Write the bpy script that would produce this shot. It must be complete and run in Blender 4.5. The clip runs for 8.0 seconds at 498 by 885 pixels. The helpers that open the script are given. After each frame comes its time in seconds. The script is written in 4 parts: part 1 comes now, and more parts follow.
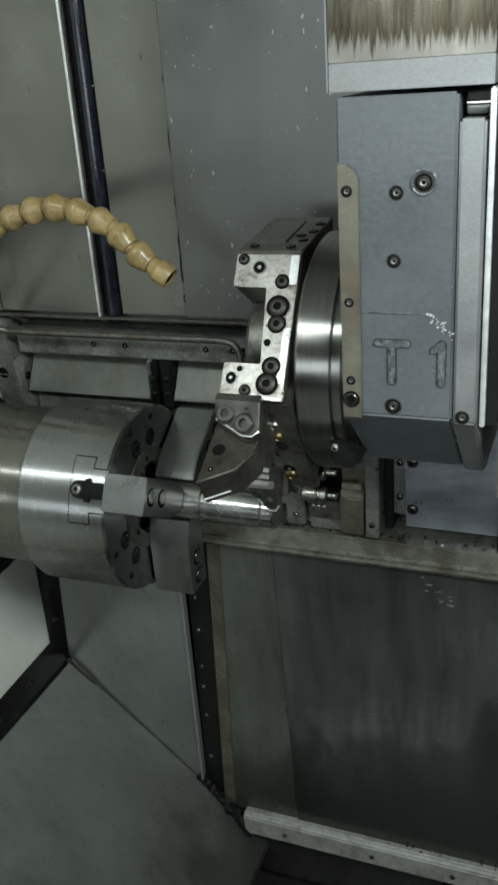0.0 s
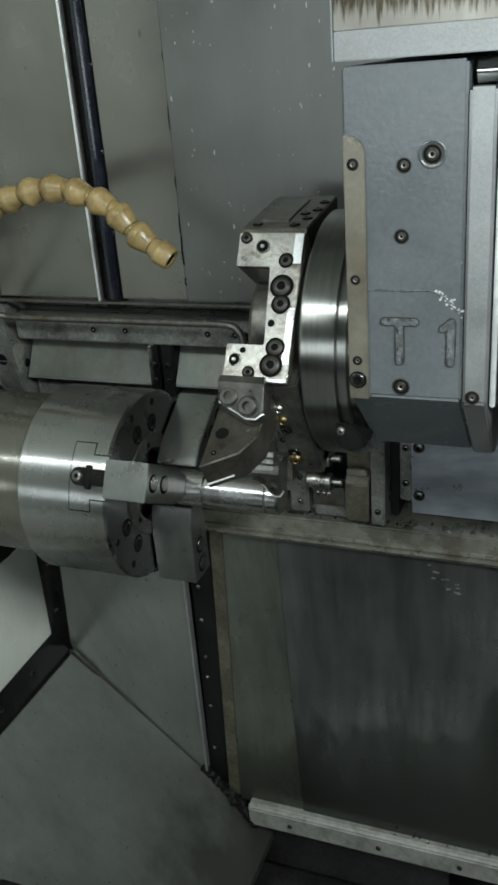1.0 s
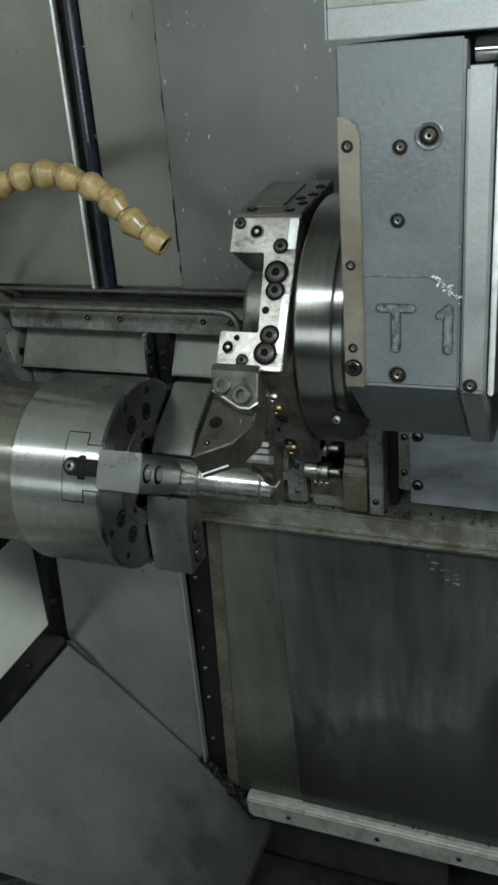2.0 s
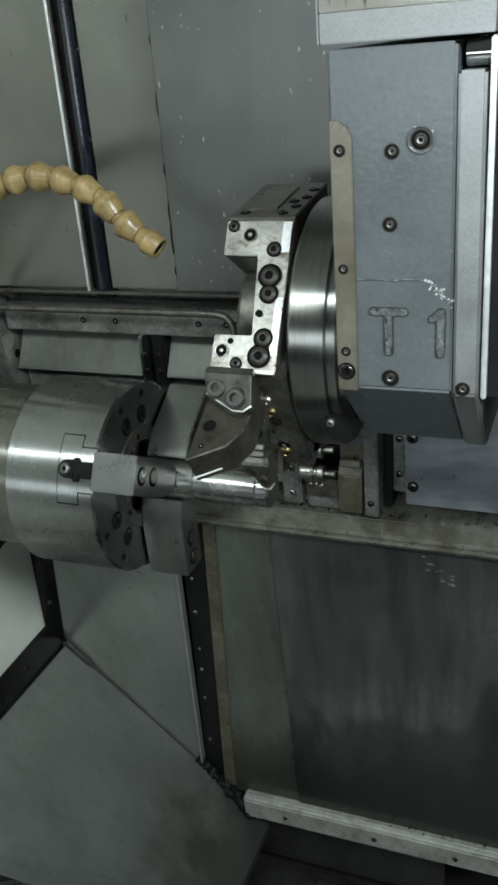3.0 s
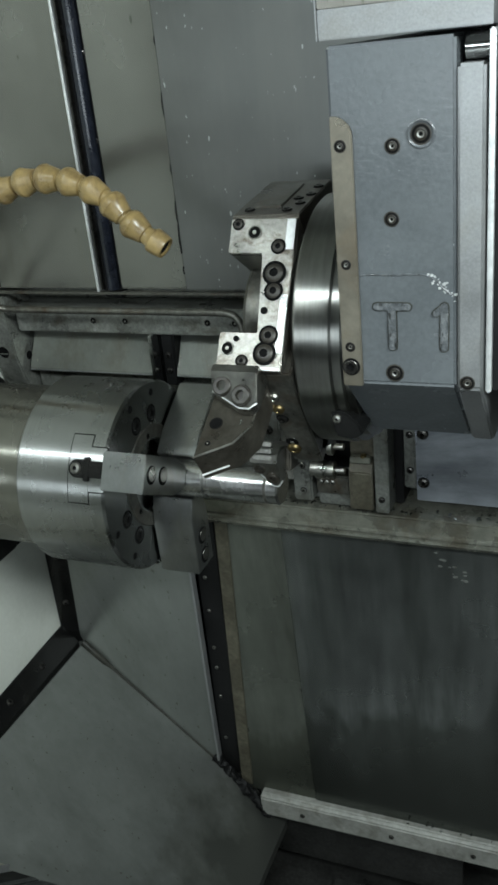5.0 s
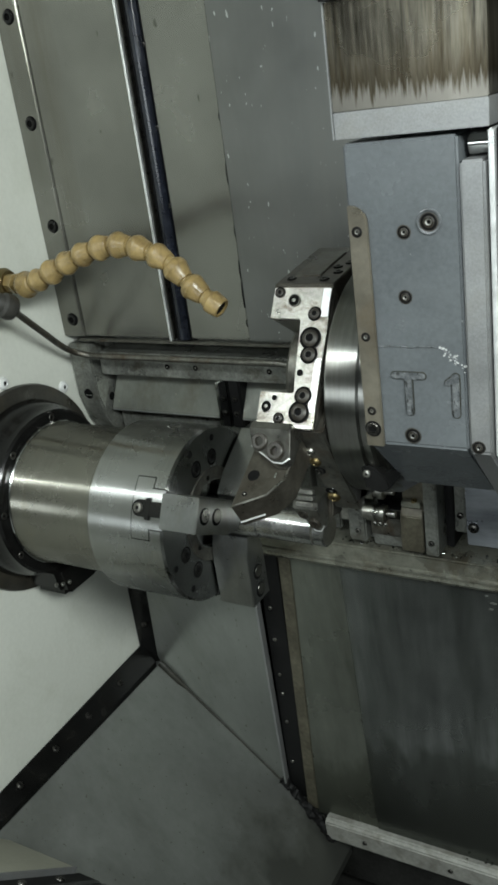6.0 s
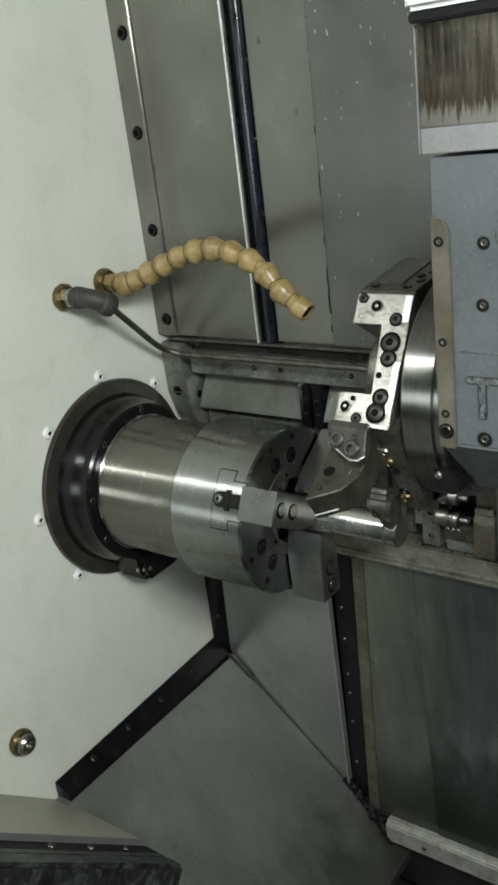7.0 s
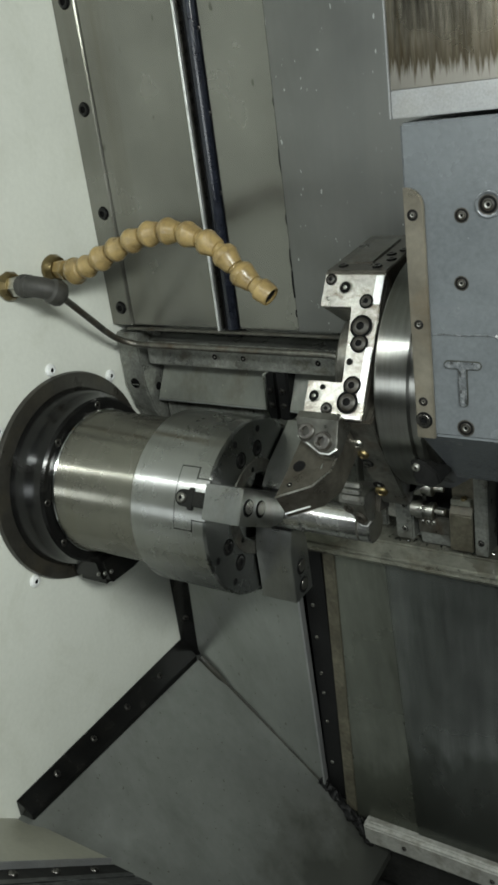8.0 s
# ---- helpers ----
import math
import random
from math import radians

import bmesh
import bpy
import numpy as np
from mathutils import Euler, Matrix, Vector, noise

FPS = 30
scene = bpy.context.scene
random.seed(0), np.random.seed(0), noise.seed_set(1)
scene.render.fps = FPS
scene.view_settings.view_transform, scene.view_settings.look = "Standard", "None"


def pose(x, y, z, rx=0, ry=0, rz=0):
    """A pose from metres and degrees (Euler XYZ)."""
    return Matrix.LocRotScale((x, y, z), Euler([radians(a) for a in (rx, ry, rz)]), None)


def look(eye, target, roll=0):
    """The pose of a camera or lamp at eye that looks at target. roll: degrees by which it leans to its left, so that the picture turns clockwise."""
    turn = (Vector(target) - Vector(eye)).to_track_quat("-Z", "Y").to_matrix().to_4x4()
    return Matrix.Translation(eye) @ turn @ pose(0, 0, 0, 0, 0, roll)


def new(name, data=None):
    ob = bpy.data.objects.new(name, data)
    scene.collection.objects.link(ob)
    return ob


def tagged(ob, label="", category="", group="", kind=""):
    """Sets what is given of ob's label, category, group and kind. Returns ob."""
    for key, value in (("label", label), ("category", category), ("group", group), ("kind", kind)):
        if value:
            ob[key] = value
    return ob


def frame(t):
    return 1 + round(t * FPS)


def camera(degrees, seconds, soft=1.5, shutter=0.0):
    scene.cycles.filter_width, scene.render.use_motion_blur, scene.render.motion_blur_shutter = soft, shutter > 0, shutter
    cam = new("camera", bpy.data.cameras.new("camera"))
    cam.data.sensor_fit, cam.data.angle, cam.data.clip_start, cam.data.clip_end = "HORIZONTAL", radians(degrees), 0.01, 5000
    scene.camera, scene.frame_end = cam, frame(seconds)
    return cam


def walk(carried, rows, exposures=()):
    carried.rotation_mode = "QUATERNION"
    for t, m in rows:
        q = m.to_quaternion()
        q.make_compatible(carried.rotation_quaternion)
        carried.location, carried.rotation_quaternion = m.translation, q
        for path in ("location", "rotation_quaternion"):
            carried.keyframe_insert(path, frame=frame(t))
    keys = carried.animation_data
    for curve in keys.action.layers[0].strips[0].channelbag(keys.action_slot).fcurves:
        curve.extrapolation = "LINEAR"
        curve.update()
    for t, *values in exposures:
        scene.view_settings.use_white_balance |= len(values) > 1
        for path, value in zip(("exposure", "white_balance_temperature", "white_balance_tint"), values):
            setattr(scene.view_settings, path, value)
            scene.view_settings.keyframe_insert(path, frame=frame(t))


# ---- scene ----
cam = camera(31.33, 8.0, soft=3.0)
PATH = [
    (0, pose(0.7469, -0.7918, 1.4441, 66.777, 3.870, 20.773)),
    (0.5, pose(0.7460, -0.7893, 1.4405, 66.527, 4.100, 20.723)),
    (1, pose(0.7392, -0.7805, 1.4294, 66.330, 4.189, 20.735)),
    (1.5, pose(0.7401, -0.7712, 1.4236, 65.826, 4.299, 20.856)),
    (3, pose(0.7452, -0.7647, 1.4271, 65.555, 4.401, 20.744)),
    (3.5, pose(0.7524, -0.7673, 1.4322, 65.476, 4.433, 20.785)),
    (4, pose(0.7563, -0.7715, 1.4337, 65.271, 4.466, 20.748)),
    (5.3, pose(0.7558, -0.7545, 1.4232, 66.090, 6.775, 22.528)),
    (5.5, pose(0.7926, -0.7419, 1.4284, 66.775, 7.119, 24.451)),
    (6, pose(0.8467, -0.7740, 1.4730, 67.486, 7.483, 29.123)),
    (6.5, pose(0.8660, -0.8050, 1.4662, 68.710, 7.271, 33.306)),
    (7, pose(0.8754, -0.8093, 1.4749, 68.931, 6.784, 35.333)),
    (7.5, pose(0.8654, -0.7990, 1.4599, 68.633, 6.583, 35.092)),
    (8, pose(0.8393, -0.7629, 1.4575, 67.895, 7.337, 32.499)),
]
EXPOSURES = [(0, 0.14, 6230, 10), (3.0, 0.28, 6130, 10), (5.3, 0.29, 6080, 10), (6.5, 0.31, 6500, 12), (8, 0.33, 6500, 12)]
walk(cam, PATH, EXPOSURES)

# ---- world and light ----
world = bpy.data.worlds.new("workshop_air")
scene.world = world
world.use_nodes = True
world.node_tree.nodes["Background"].inputs["Color"].default_value = (0.75, 0.85, 1.0, 1)
world.node_tree.nodes["Background"].inputs["Strength"].default_value = 0.02


def area_lamp(name, eye, target, sx, sy, watts, colour):
    data = bpy.data.lights.new(name, "AREA")
    data.shape, data.size, data.size_y, data.energy, data.color = "RECTANGLE", sx, sy, watts, colour
    ob = new(name, data)
    ob.matrix_world = look(eye, target)
    return ob


# the tube lamp over the open machine door, the workshop strip light behind it, and an added fill
area_lamp("door_work_lamp", (1.28, -0.80, 1.78), (0.25, 0.1, 0.62), 0.55, 0.14, 14.5, (0.93, 1.0, 0.94))
area_lamp("ceiling_strip_light", (-0.2, -2.15, 2.85), (0.2, -0.2, 1.0), 3.2, 0.08, 34, (0.92, 1.0, 0.96))
# Added frontal fill, hung in the room with no window opening.
area_lamp("front_fill", (0.75, -3.7, 1.35), (0.2, 0.0, 0.95), 2.6, 0.6, 24, (0.90, 0.98, 0.97))


# ---- materials ----
def surf(name, base, rough, metal=0.0, var=0.2, scale=18.0, stretch=(1, 1, 1), grain=0.25, grain_scale=160.0,
         bump=0.1, stain=None, stain_amount=0.5, stain_scale=6.0, rough_var=0.12, turned_x=False, specks=None, speck_scale=120.0,
         speck_cut=0.72, band=None, run_or_shade=None):
    """Procedural surface: broad blotches, fine grain along a stretch, stains, specks, relief."""
    m = bpy.data.materials.new(name)
    m.use_nodes = True
    nt = m.node_tree
    bsdf = nt.nodes["Principled BSDF"]

    def node(kind, **values):
        n = nt.nodes.new(kind)
        for key, value in values.items():
            n.inputs[key].default_value = value
        return n

    def link(a, b):
        nt.links.new(a, b)

    place = node("ShaderNodeNewGeometry")
    mapping = node("ShaderNodeMapping")
    mapping.inputs["Scale"].default_value = stretch
    link(place.outputs["Position"], mapping.inputs["Vector"])
    big = node("ShaderNodeTexNoise", Scale=scale, Detail=5.0, Roughness=0.6)
    link(place.outputs["Position"], big.inputs["Vector"])
    fine = node("ShaderNodeTexNoise", Scale=grain_scale, Detail=4.0, Roughness=0.65)
    link(mapping.outputs["Vector"], fine.inputs["Vector"])

    def ramp(source, lo, hi, a, b):
        r = node("ShaderNodeMapRange")
        r.inputs["From Min"].default_value, r.inputs["From Max"].default_value = lo, hi
        r.inputs["To Min"].default_value, r.inputs["To Max"].default_value = a, b
        link(source, r.inputs["Value"])
        return r.outputs["Result"]

    def times(a, b):
        n = nt.nodes.new("ShaderNodeMath")
        n.operation = "MULTIPLY"
        link(a, n.inputs[0])
        link(b, n.inputs[1])
        return n.outputs[0]

    shade = times(ramp(big.outputs["Fac"], 0.3, 0.7, 1 - var, 1 + var), ramp(fine.outputs["Fac"], 0.3, 0.7, 1 - grain, 1 + grain))
    colour = nt.nodes.new("ShaderNodeMix")
    colour.data_type, colour.blend_type = "RGBA", "MULTIPLY"
    colour.inputs[0].default_value = 1.0
    colour.inputs[6].default_value = (*base, 1)
    link(shade, colour.inputs[7])
    out = colour.outputs[2]

    def over(mask, tint, source):
        mix = nt.nodes.new("ShaderNodeMix")
        mix.data_type = "RGBA"
        link(mask, mix.inputs[0])
        link(source, mix.inputs[6])
        mix.inputs[7].default_value = (*tint, 1)
        return mix.outputs[2]

    rough_out = ramp(big.outputs["Fac"], 0.25, 0.75, max(0.03, rough - rough_var), rough + rough_var)
    if stain:
        blot = node("ShaderNodeTexNoise", Scale=stain_scale, Detail=7.0, Roughness=0.7, Distortion=0.6)
        link(mapping.outputs["Vector"], blot.inputs["Vector"])
        out = over(ramp(blot.outputs["Fac"], 0.5, 0.72, 0.0, stain_amount), stain, out)
    if band:
        # an upright run of rust: place along x, half width, tint, amount
        sep = node("ShaderNodeSeparateXYZ")
        link(place.outputs["Position"], sep.inputs[0])
        wave = node("ShaderNodeTexNoise", Scale=9.0, Detail=5.0)
        link(place.outputs["Position"], wave.inputs["Vector"])
        for at, half, tint, amount in band:
            off = nt.nodes.new("ShaderNodeMath")
            off.operation = "SUBTRACT"
            link(sep.outputs["X"], off.inputs[0])
            off.inputs[1].default_value = at
            size = nt.nodes.new("ShaderNodeMath")
            size.operation = "ABSOLUTE"
            link(off.outputs[0], size.inputs[0])
            near = ramp(size.outputs[0], half * 0.3, half, amount, 0.0)
            out = over(times(near, ramp(wave.outputs["Fac"], 0.35, 0.6, 0.3, 1.0)), tint, out)
    if run_or_shade:
        # a tint below a ragged edge, for wet runs and painted shade: height, raggedness, tint, dirt line or shade band
        # above it
        high, rag, tint, dirt, comb_scale = run_or_shade
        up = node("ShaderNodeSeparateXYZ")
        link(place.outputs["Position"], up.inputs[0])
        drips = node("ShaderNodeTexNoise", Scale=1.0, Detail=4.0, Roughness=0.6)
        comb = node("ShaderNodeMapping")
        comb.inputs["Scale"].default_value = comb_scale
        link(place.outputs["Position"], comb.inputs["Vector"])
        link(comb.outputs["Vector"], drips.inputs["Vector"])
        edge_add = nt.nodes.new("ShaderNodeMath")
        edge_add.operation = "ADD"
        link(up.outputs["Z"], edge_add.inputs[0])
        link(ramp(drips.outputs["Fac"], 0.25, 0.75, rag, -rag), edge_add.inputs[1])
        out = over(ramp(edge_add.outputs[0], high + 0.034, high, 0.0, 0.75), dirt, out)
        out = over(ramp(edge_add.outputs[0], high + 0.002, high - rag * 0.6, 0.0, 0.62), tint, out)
    if specks:
        dot = node("ShaderNodeTexNoise", Scale=speck_scale, Detail=2.0, Roughness=0.5)
        flat = node("ShaderNodeMapping")
        flat.inputs["Scale"].default_value = (1.0, 1.0, 0.4)
        link(place.outputs["Position"], flat.inputs["Vector"])
        link(flat.outputs["Vector"], dot.inputs["Vector"])
        out = over(ramp(dot.outputs["Fac"], speck_cut, speck_cut + 0.03, 0.0, 0.8), specks, out)
    link(out, bsdf.inputs["Base Color"])
    link(rough_out, bsdf.inputs["Roughness"])
    bsdf.inputs["Metallic"].default_value = metal
    if turned_x:
        # turning marks run round the spindle axis and draw highlights out along it
        tangent = nt.nodes.new("ShaderNodeTangent")
        tangent.direction_type, tangent.axis = "RADIAL", "X"
        link(tangent.outputs["Tangent"], bsdf.inputs["Tangent"])
        bsdf.inputs["Anisotropic"].default_value = 1.0
        bsdf.inputs["Anisotropic Rotation"].default_value = 0.25
    if bump:
        relief = node("ShaderNodeBump", Strength=bump, Distance=0.002)
        link(fine.outputs["Fac"], relief.inputs["Height"])
        link(relief.outputs["Normal"], bsdf.inputs["Normal"])
    return m


M_PAINT = surf("cream_paint", (0.66, 0.675, 0.615), 0.42, var=0.05, scale=5, grain=0.03, bump=0.03, stain=(0.42, 0.43, 0.34), stain_amount=0.3, stain_scale=9)
M_SHEET = surf("stainless_sheet", (0.24, 0.24, 0.218), 0.40, 0.75, var=0.14, scale=7, stretch=(1, 1, 0.06), grain=0.012, grain_scale=220, bump=0.006,
               stain=(0.25, 0.25, 0.22), stain_amount=0.45, stain_scale=7)
M_PANEL = surf("smooth_stainless_panel", (0.22, 0.22, 0.198), 0.25, 0.8, var=0.2, scale=7, stretch=(1, 1, 0.06), grain=0.012, grain_scale=220, bump=0.004, rough_var=0.06,
               stain=(0.15, 0.138, 0.108), stain_amount=0.65, stain_scale=11, specks=(0.10, 0.10, 0.085), speck_scale=90, speck_cut=0.73)
M_ELBOW = surf("dull_dark_fitting", (0.030, 0.029, 0.025), 0.58, 0.0, var=0.25, scale=50, grain=0.2, bump=0.15, stain=(0.05, 0.045, 0.035), stain_amount=0.6, stain_scale=40)
M_COVER = surf("wet_stainless_sheet", (0.182, 0.186, 0.177), 0.36, 0.75, var=0.14, scale=6, stretch=(1, 1, 0.1), grain=0.015, grain_scale=180, bump=0.008,
               stain=(0.24, 0.24, 0.22), stain_amount=0.4, stain_scale=8, specks=(0.60, 0.62, 0.60), speck_scale=190, speck_cut=0.70)
M_WAY = surf("oily_way_cover_steel", (0.16, 0.168, 0.15), 0.38, 0.6, var=0.2, scale=12, stretch=(1, 1, 0.3), grain=0.08, grain_scale=120, bump=0.04, stain=(0.09, 0.08, 0.05), stain_amount=0.75, stain_scale=14, specks=(0.3, 0.3, 0.24), speck_scale=200, speck_cut=0.72)
# Both apron sheets darken downwards: their dark reflection is put into the colour.
M_APRON = surf("oily_dark_sheet", (0.205, 0.218, 0.208), 0.25, 0.8, var=0.35, scale=4, stretch=(1, 1, 0.07), grain=0.28, grain_scale=48, bump=0.02, rough_var=0.1,
               stain=(0.075, 0.085, 0.072), stain_amount=0.75, stain_scale=6, band=[(0.335, 0.055, (0.17, 0.175, 0.125), 0.6), (0.279, 0.014, (0.12, 0.085, 0.045), 0.5)],
               run_or_shade=(0.53, 0.19, (0.055, 0.06, 0.05), (0.10, 0.108, 0.096), (5.0, 5.0, 2.0)))
M_APRON_DULL = surf("dull_olive_sheet", (0.172, 0.182, 0.155), 0.29, 0.68, var=0.2, scale=7, stretch=(1, 1, 0.15), grain=0.12, grain_scale=60, bump=0.03, stain=(0.06, 0.06, 0.042), stain_amount=0.75, stain_scale=9,
                    run_or_shade=(0.47, 0.09, (0.07, 0.075, 0.06), (0.095, 0.1, 0.08), (9.0, 9.0, 3.0)), specks=(0.28, 0.28, 0.2), speck_scale=260, speck_cut=0.73)
M_RUST = surf("brown_oily_residue", (0.100, 0.092, 0.066), 0.38, 0.3, var=0.3, scale=25, grain=0.3, grain_scale=150, bump=0.25, stain=(0.035, 0.026, 0.016), stain_amount=0.8, stain_scale=20)
M_CHUTE = surf("chute_sheet", (0.252, 0.263, 0.247), 0.38, 0.72, var=0.16, scale=4, stretch=(1, 1, 0.3), grain=0.05, grain_scale=90, bump=0.015, stain=(0.15, 0.157, 0.14), stain_amount=0.55, stain_scale=6, rough_var=0.1,
               run_or_shade=(0.365, 0.07, (0.075, 0.078, 0.068), (0.17, 0.175, 0.158), (11.0, 11.0, 9.0)), specks=(0.12, 0.12, 0.095), speck_scale=210, speck_cut=0.70)
M_BED = surf("oily_grey_casting", (0.185, 0.19, 0.172), 0.33, 0.45, var=0.3, scale=30, grain=0.25, grain_scale=240, bump=0.1, stain=(0.065, 0.055, 0.034), stain_amount=0.8, stain_scale=38)
M_LIP = surf("oily_brown_ledge", (0.225, 0.225, 0.185), 0.3, 0.4, var=0.3, scale=25, grain=0.2, grain_scale=90, bump=0.12, stain=(0.085, 0.062, 0.034), stain_amount=0.85, stain_scale=22)
M_GREY = surf("blue_grey_paint", (0.098, 0.107, 0.113), 0.24, 0.0, var=0.10, scale=12, grain=0.10, grain_scale=260, bump=0.09, specks=(0.36, 0.38, 0.39), speck_scale=280, speck_cut=0.745, stain=(0.15, 0.16, 0.165), stain_amount=0.4, stain_scale=13, rough_var=0.12)
M_WORN = surf("rubbed_grey_paint", (0.105, 0.113, 0.12), 0.22, 0.1, var=0.35, scale=60, grain=0.3, grain_scale=200, bump=0.3, stain=(0.05, 0.05, 0.05), stain_amount=0.8, stain_scale=70)
# Pale blotches are chipped paint with the letters' glints put into the colour.
M_CHIP_GLINT = surf("chipped_glinting_paint", (0.088, 0.095, 0.100), 0.24, 0.1, var=0.3, scale=90, grain=0.4, grain_scale=260, bump=0.5, stain=(0.42, 0.43, 0.42), stain_amount=0.3, stain_scale=170, specks=(0.02, 0.02, 0.018), speck_scale=300, speck_cut=0.62)
M_BLUE = surf("blue_smeared_steel", (0.44, 0.465, 0.51), 0.33, 0.7, var=0.2, scale=14, stretch=(0.25, 1, 1), grain=0.12, grain_scale=70, bump=0.04, stain=(0.10, 0.11, 0.15), stain_amount=0.7, stain_scale=13)
M_CHUCK = surf("ground_steel", (0.385, 0.392, 0.384), 0.27, 1.0, var=0.08, scale=14, stretch=(1, 0.04, 0.04), grain=0.06, grain_scale=300, bump=0.012, rough_var=0.04, turned_x=True, stain=(0.27, 0.275, 0.255), stain_amount=0.45, stain_scale=11)
M_NOSE = surf("oily_spindle_steel", (0.225, 0.22, 0.19), 0.25, 0.9, turned_x=True, var=0.15, scale=20, stretch=(1, 0.1, 0.1), grain=0.06, grain_scale=200, bump=0.015, stain=(0.2, 0.18, 0.12), stain_amount=0.5, stain_scale=16)
M_BLACK = surf("blackened_steel", (0.006, 0.006, 0.0058), 0.18, 0.0, var=0.3, scale=30, grain=0.2, bump=0.06, rough_var=0.07, stain=(0.025, 0.024, 0.02), stain_amount=0.35, stain_scale=18)
M_BLACK.node_tree.nodes["Principled BSDF"].inputs["Specular IOR Level"].default_value = 0.3
M_RAIL = surf("glossy_blue_black_rail", (0.010, 0.012, 0.019), 0.16, 0.0, var=0.3, scale=30, grain=0.2, bump=0.05, rough_var=0.08, stain=(0.05, 0.055, 0.07), stain_amount=0.5, stain_scale=22)
M_FLANGE = surf("dark_flange_steel", (0.035, 0.033, 0.028), 0.32, 0.3, var=0.3, scale=22, grain=0.2, bump=0.08, stain=(0.07, 0.06, 0.04), stain_amount=0.6, stain_scale=14)
# Matte black without gloss paints the shade inside holes and seats.
M_HOLE_SHADE = surf("hole_shade", (0.006, 0.006, 0.006), 0.8, var=0.2, grain=0.1, bump=0.0)
M_HOLE_SHADE.node_tree.nodes["Principled BSDF"].inputs["Specular IOR Level"].default_value = 0.05
M_RUBBER = surf("black_rubber", (0.007, 0.007, 0.007), 0.6, var=0.3, grain=0.2, bump=0.1)
M_RUBBER.node_tree.nodes["Principled BSDF"].inputs["Specular IOR Level"].default_value = 0.2
M_STEEL = surf("worn_bright_steel", (0.40, 0.395, 0.36), 0.33, 1.0, var=0.3, scale=40, grain=0.2, grain_scale=300, bump=0.06, stain=(0.11, 0.085, 0.05), stain_amount=0.95, stain_scale=42)
M_JAW = surf("milled_jaw_steel", (0.27, 0.277, 0.267), 0.30, 0.95, var=0.15, scale=25, stretch=(1, 1, 0.15), grain=0.05, grain_scale=350, bump=0.04, stain=(0.24, 0.22, 0.17), stain_amount=0.35, stain_scale=20, rough_var=0.06)
M_TURRET = surf("turret_drum_steel", (0.34, 0.34, 0.32), 0.37, 1.0, turned_x=True, var=0.18, scale=18, stretch=(1, 0.08, 0.08), grain=0.12, grain_scale=260, bump=0.05, stain=(0.17, 0.15, 0.11), stain_amount=0.6, stain_scale=22)
M_DARK = surf("dark_tool_steel", (0.135, 0.132, 0.115), 0.36, 0.75, var=0.3, scale=40, grain=0.2, bump=0.1, stain=(0.09, 0.055, 0.03), stain_amount=0.7, stain_scale=30)
M_HOLDER = surf("browned_tool_holder", (0.085, 0.078, 0.064), 0.34, 0.7, var=0.25, scale=45, grain=0.2, bump=0.1, stain=(0.05, 0.038, 0.028), stain_amount=0.6, stain_scale=35)
M_CLAMP = surf("oily_clamp_steel", (0.17, 0.168, 0.15), 0.32, 0.9, var=0.25, scale=50, grain=0.15, bump=0.06, stain=(0.08, 0.065, 0.045), stain_amount=0.7, stain_scale=45)
M_CHROME = surf("polished_steel", (0.62, 0.63, 0.62), 0.12, 1.0, var=0.08, grain=0.06, bump=0.02, rough_var=0.05)
M_EDGE = surf("bright_folded_edge", (0.74, 0.75, 0.74), 0.34, 0.6, var=0.15, scale=30, grain=0.1, bump=0.03, stain=(0.3, 0.3, 0.27), stain_amount=0.5, stain_scale=25)
M_FACE = surf("stained_face_steel", (0.34, 0.33, 0.30), 0.36, 0.95, var=0.3, scale=45, grain=0.2, grain_scale=300, bump=0.07, stain=(0.085, 0.055, 0.03), stain_amount=1.0, stain_scale=55, rough_var=0.14)
M_BARSTEEL = surf("turned_bar_steel", (0.60, 0.60, 0.585), 0.24, 1.0, var=0.12, scale=30, stretch=(1, 0.05, 0.05), grain=0.12, grain_scale=260, bump=0.02, stain=(0.3, 0.29, 0.26), stain_amount=0.4, stain_scale=30, rough_var=0.06)
M_GRIME = surf("olive_grime", (0.020, 0.020, 0.014), 0.5, 0.1, var=0.4, scale=40, grain=0.3, grain_scale=120, bump=0.5, stain=(0.03, 0.028, 0.02), stain_amount=0.9, stain_scale=30)
M_SCREW = surf("oiled_screw_steel", (0.075, 0.072, 0.066), 0.3, 0.9, var=0.25, scale=80, grain=0.2, bump=0.08)
M_BORE = surf("oily_dark_counterbore", (0.026, 0.023, 0.018), 0.36, 0.15, var=0.4, scale=90, grain=0.25, bump=0.1, stain=(0.02, 0.014, 0.008), stain_amount=0.8, stain_scale=90)
M_SCUFF = surf("scuffed_black_rubber", (0.016, 0.017, 0.017), 0.45, 0.0, var=0.4, scale=25, stretch=(1, 0.35, 0.35), grain=0.6, grain_scale=220, bump=0.3, stain=(0.16, 0.17, 0.17), stain_amount=0.7, stain_scale=140)
M_HOSE = surf("tan_plastic", (0.262, 0.188, 0.076), 0.33, var=0.35, scale=45, grain=0.15, bump=0.08, stain=(0.13, 0.085, 0.035), stain_amount=0.95, stain_scale=34)
M_BRASS = surf("oily_brass", (0.18, 0.138, 0.065), 0.36, 0.9, var=0.25, scale=60, grain=0.15, bump=0.06, stain=(0.12, 0.09, 0.04), stain_amount=0.6, stain_scale=40)
M_STRIP = surf("beige_strip_steel", (0.235, 0.215, 0.17), 0.36, 0.75, var=0.15, scale=25, grain=0.1, bump=0.05, stain=(0.2, 0.15, 0.09), stain_amount=0.5, stain_scale=24)
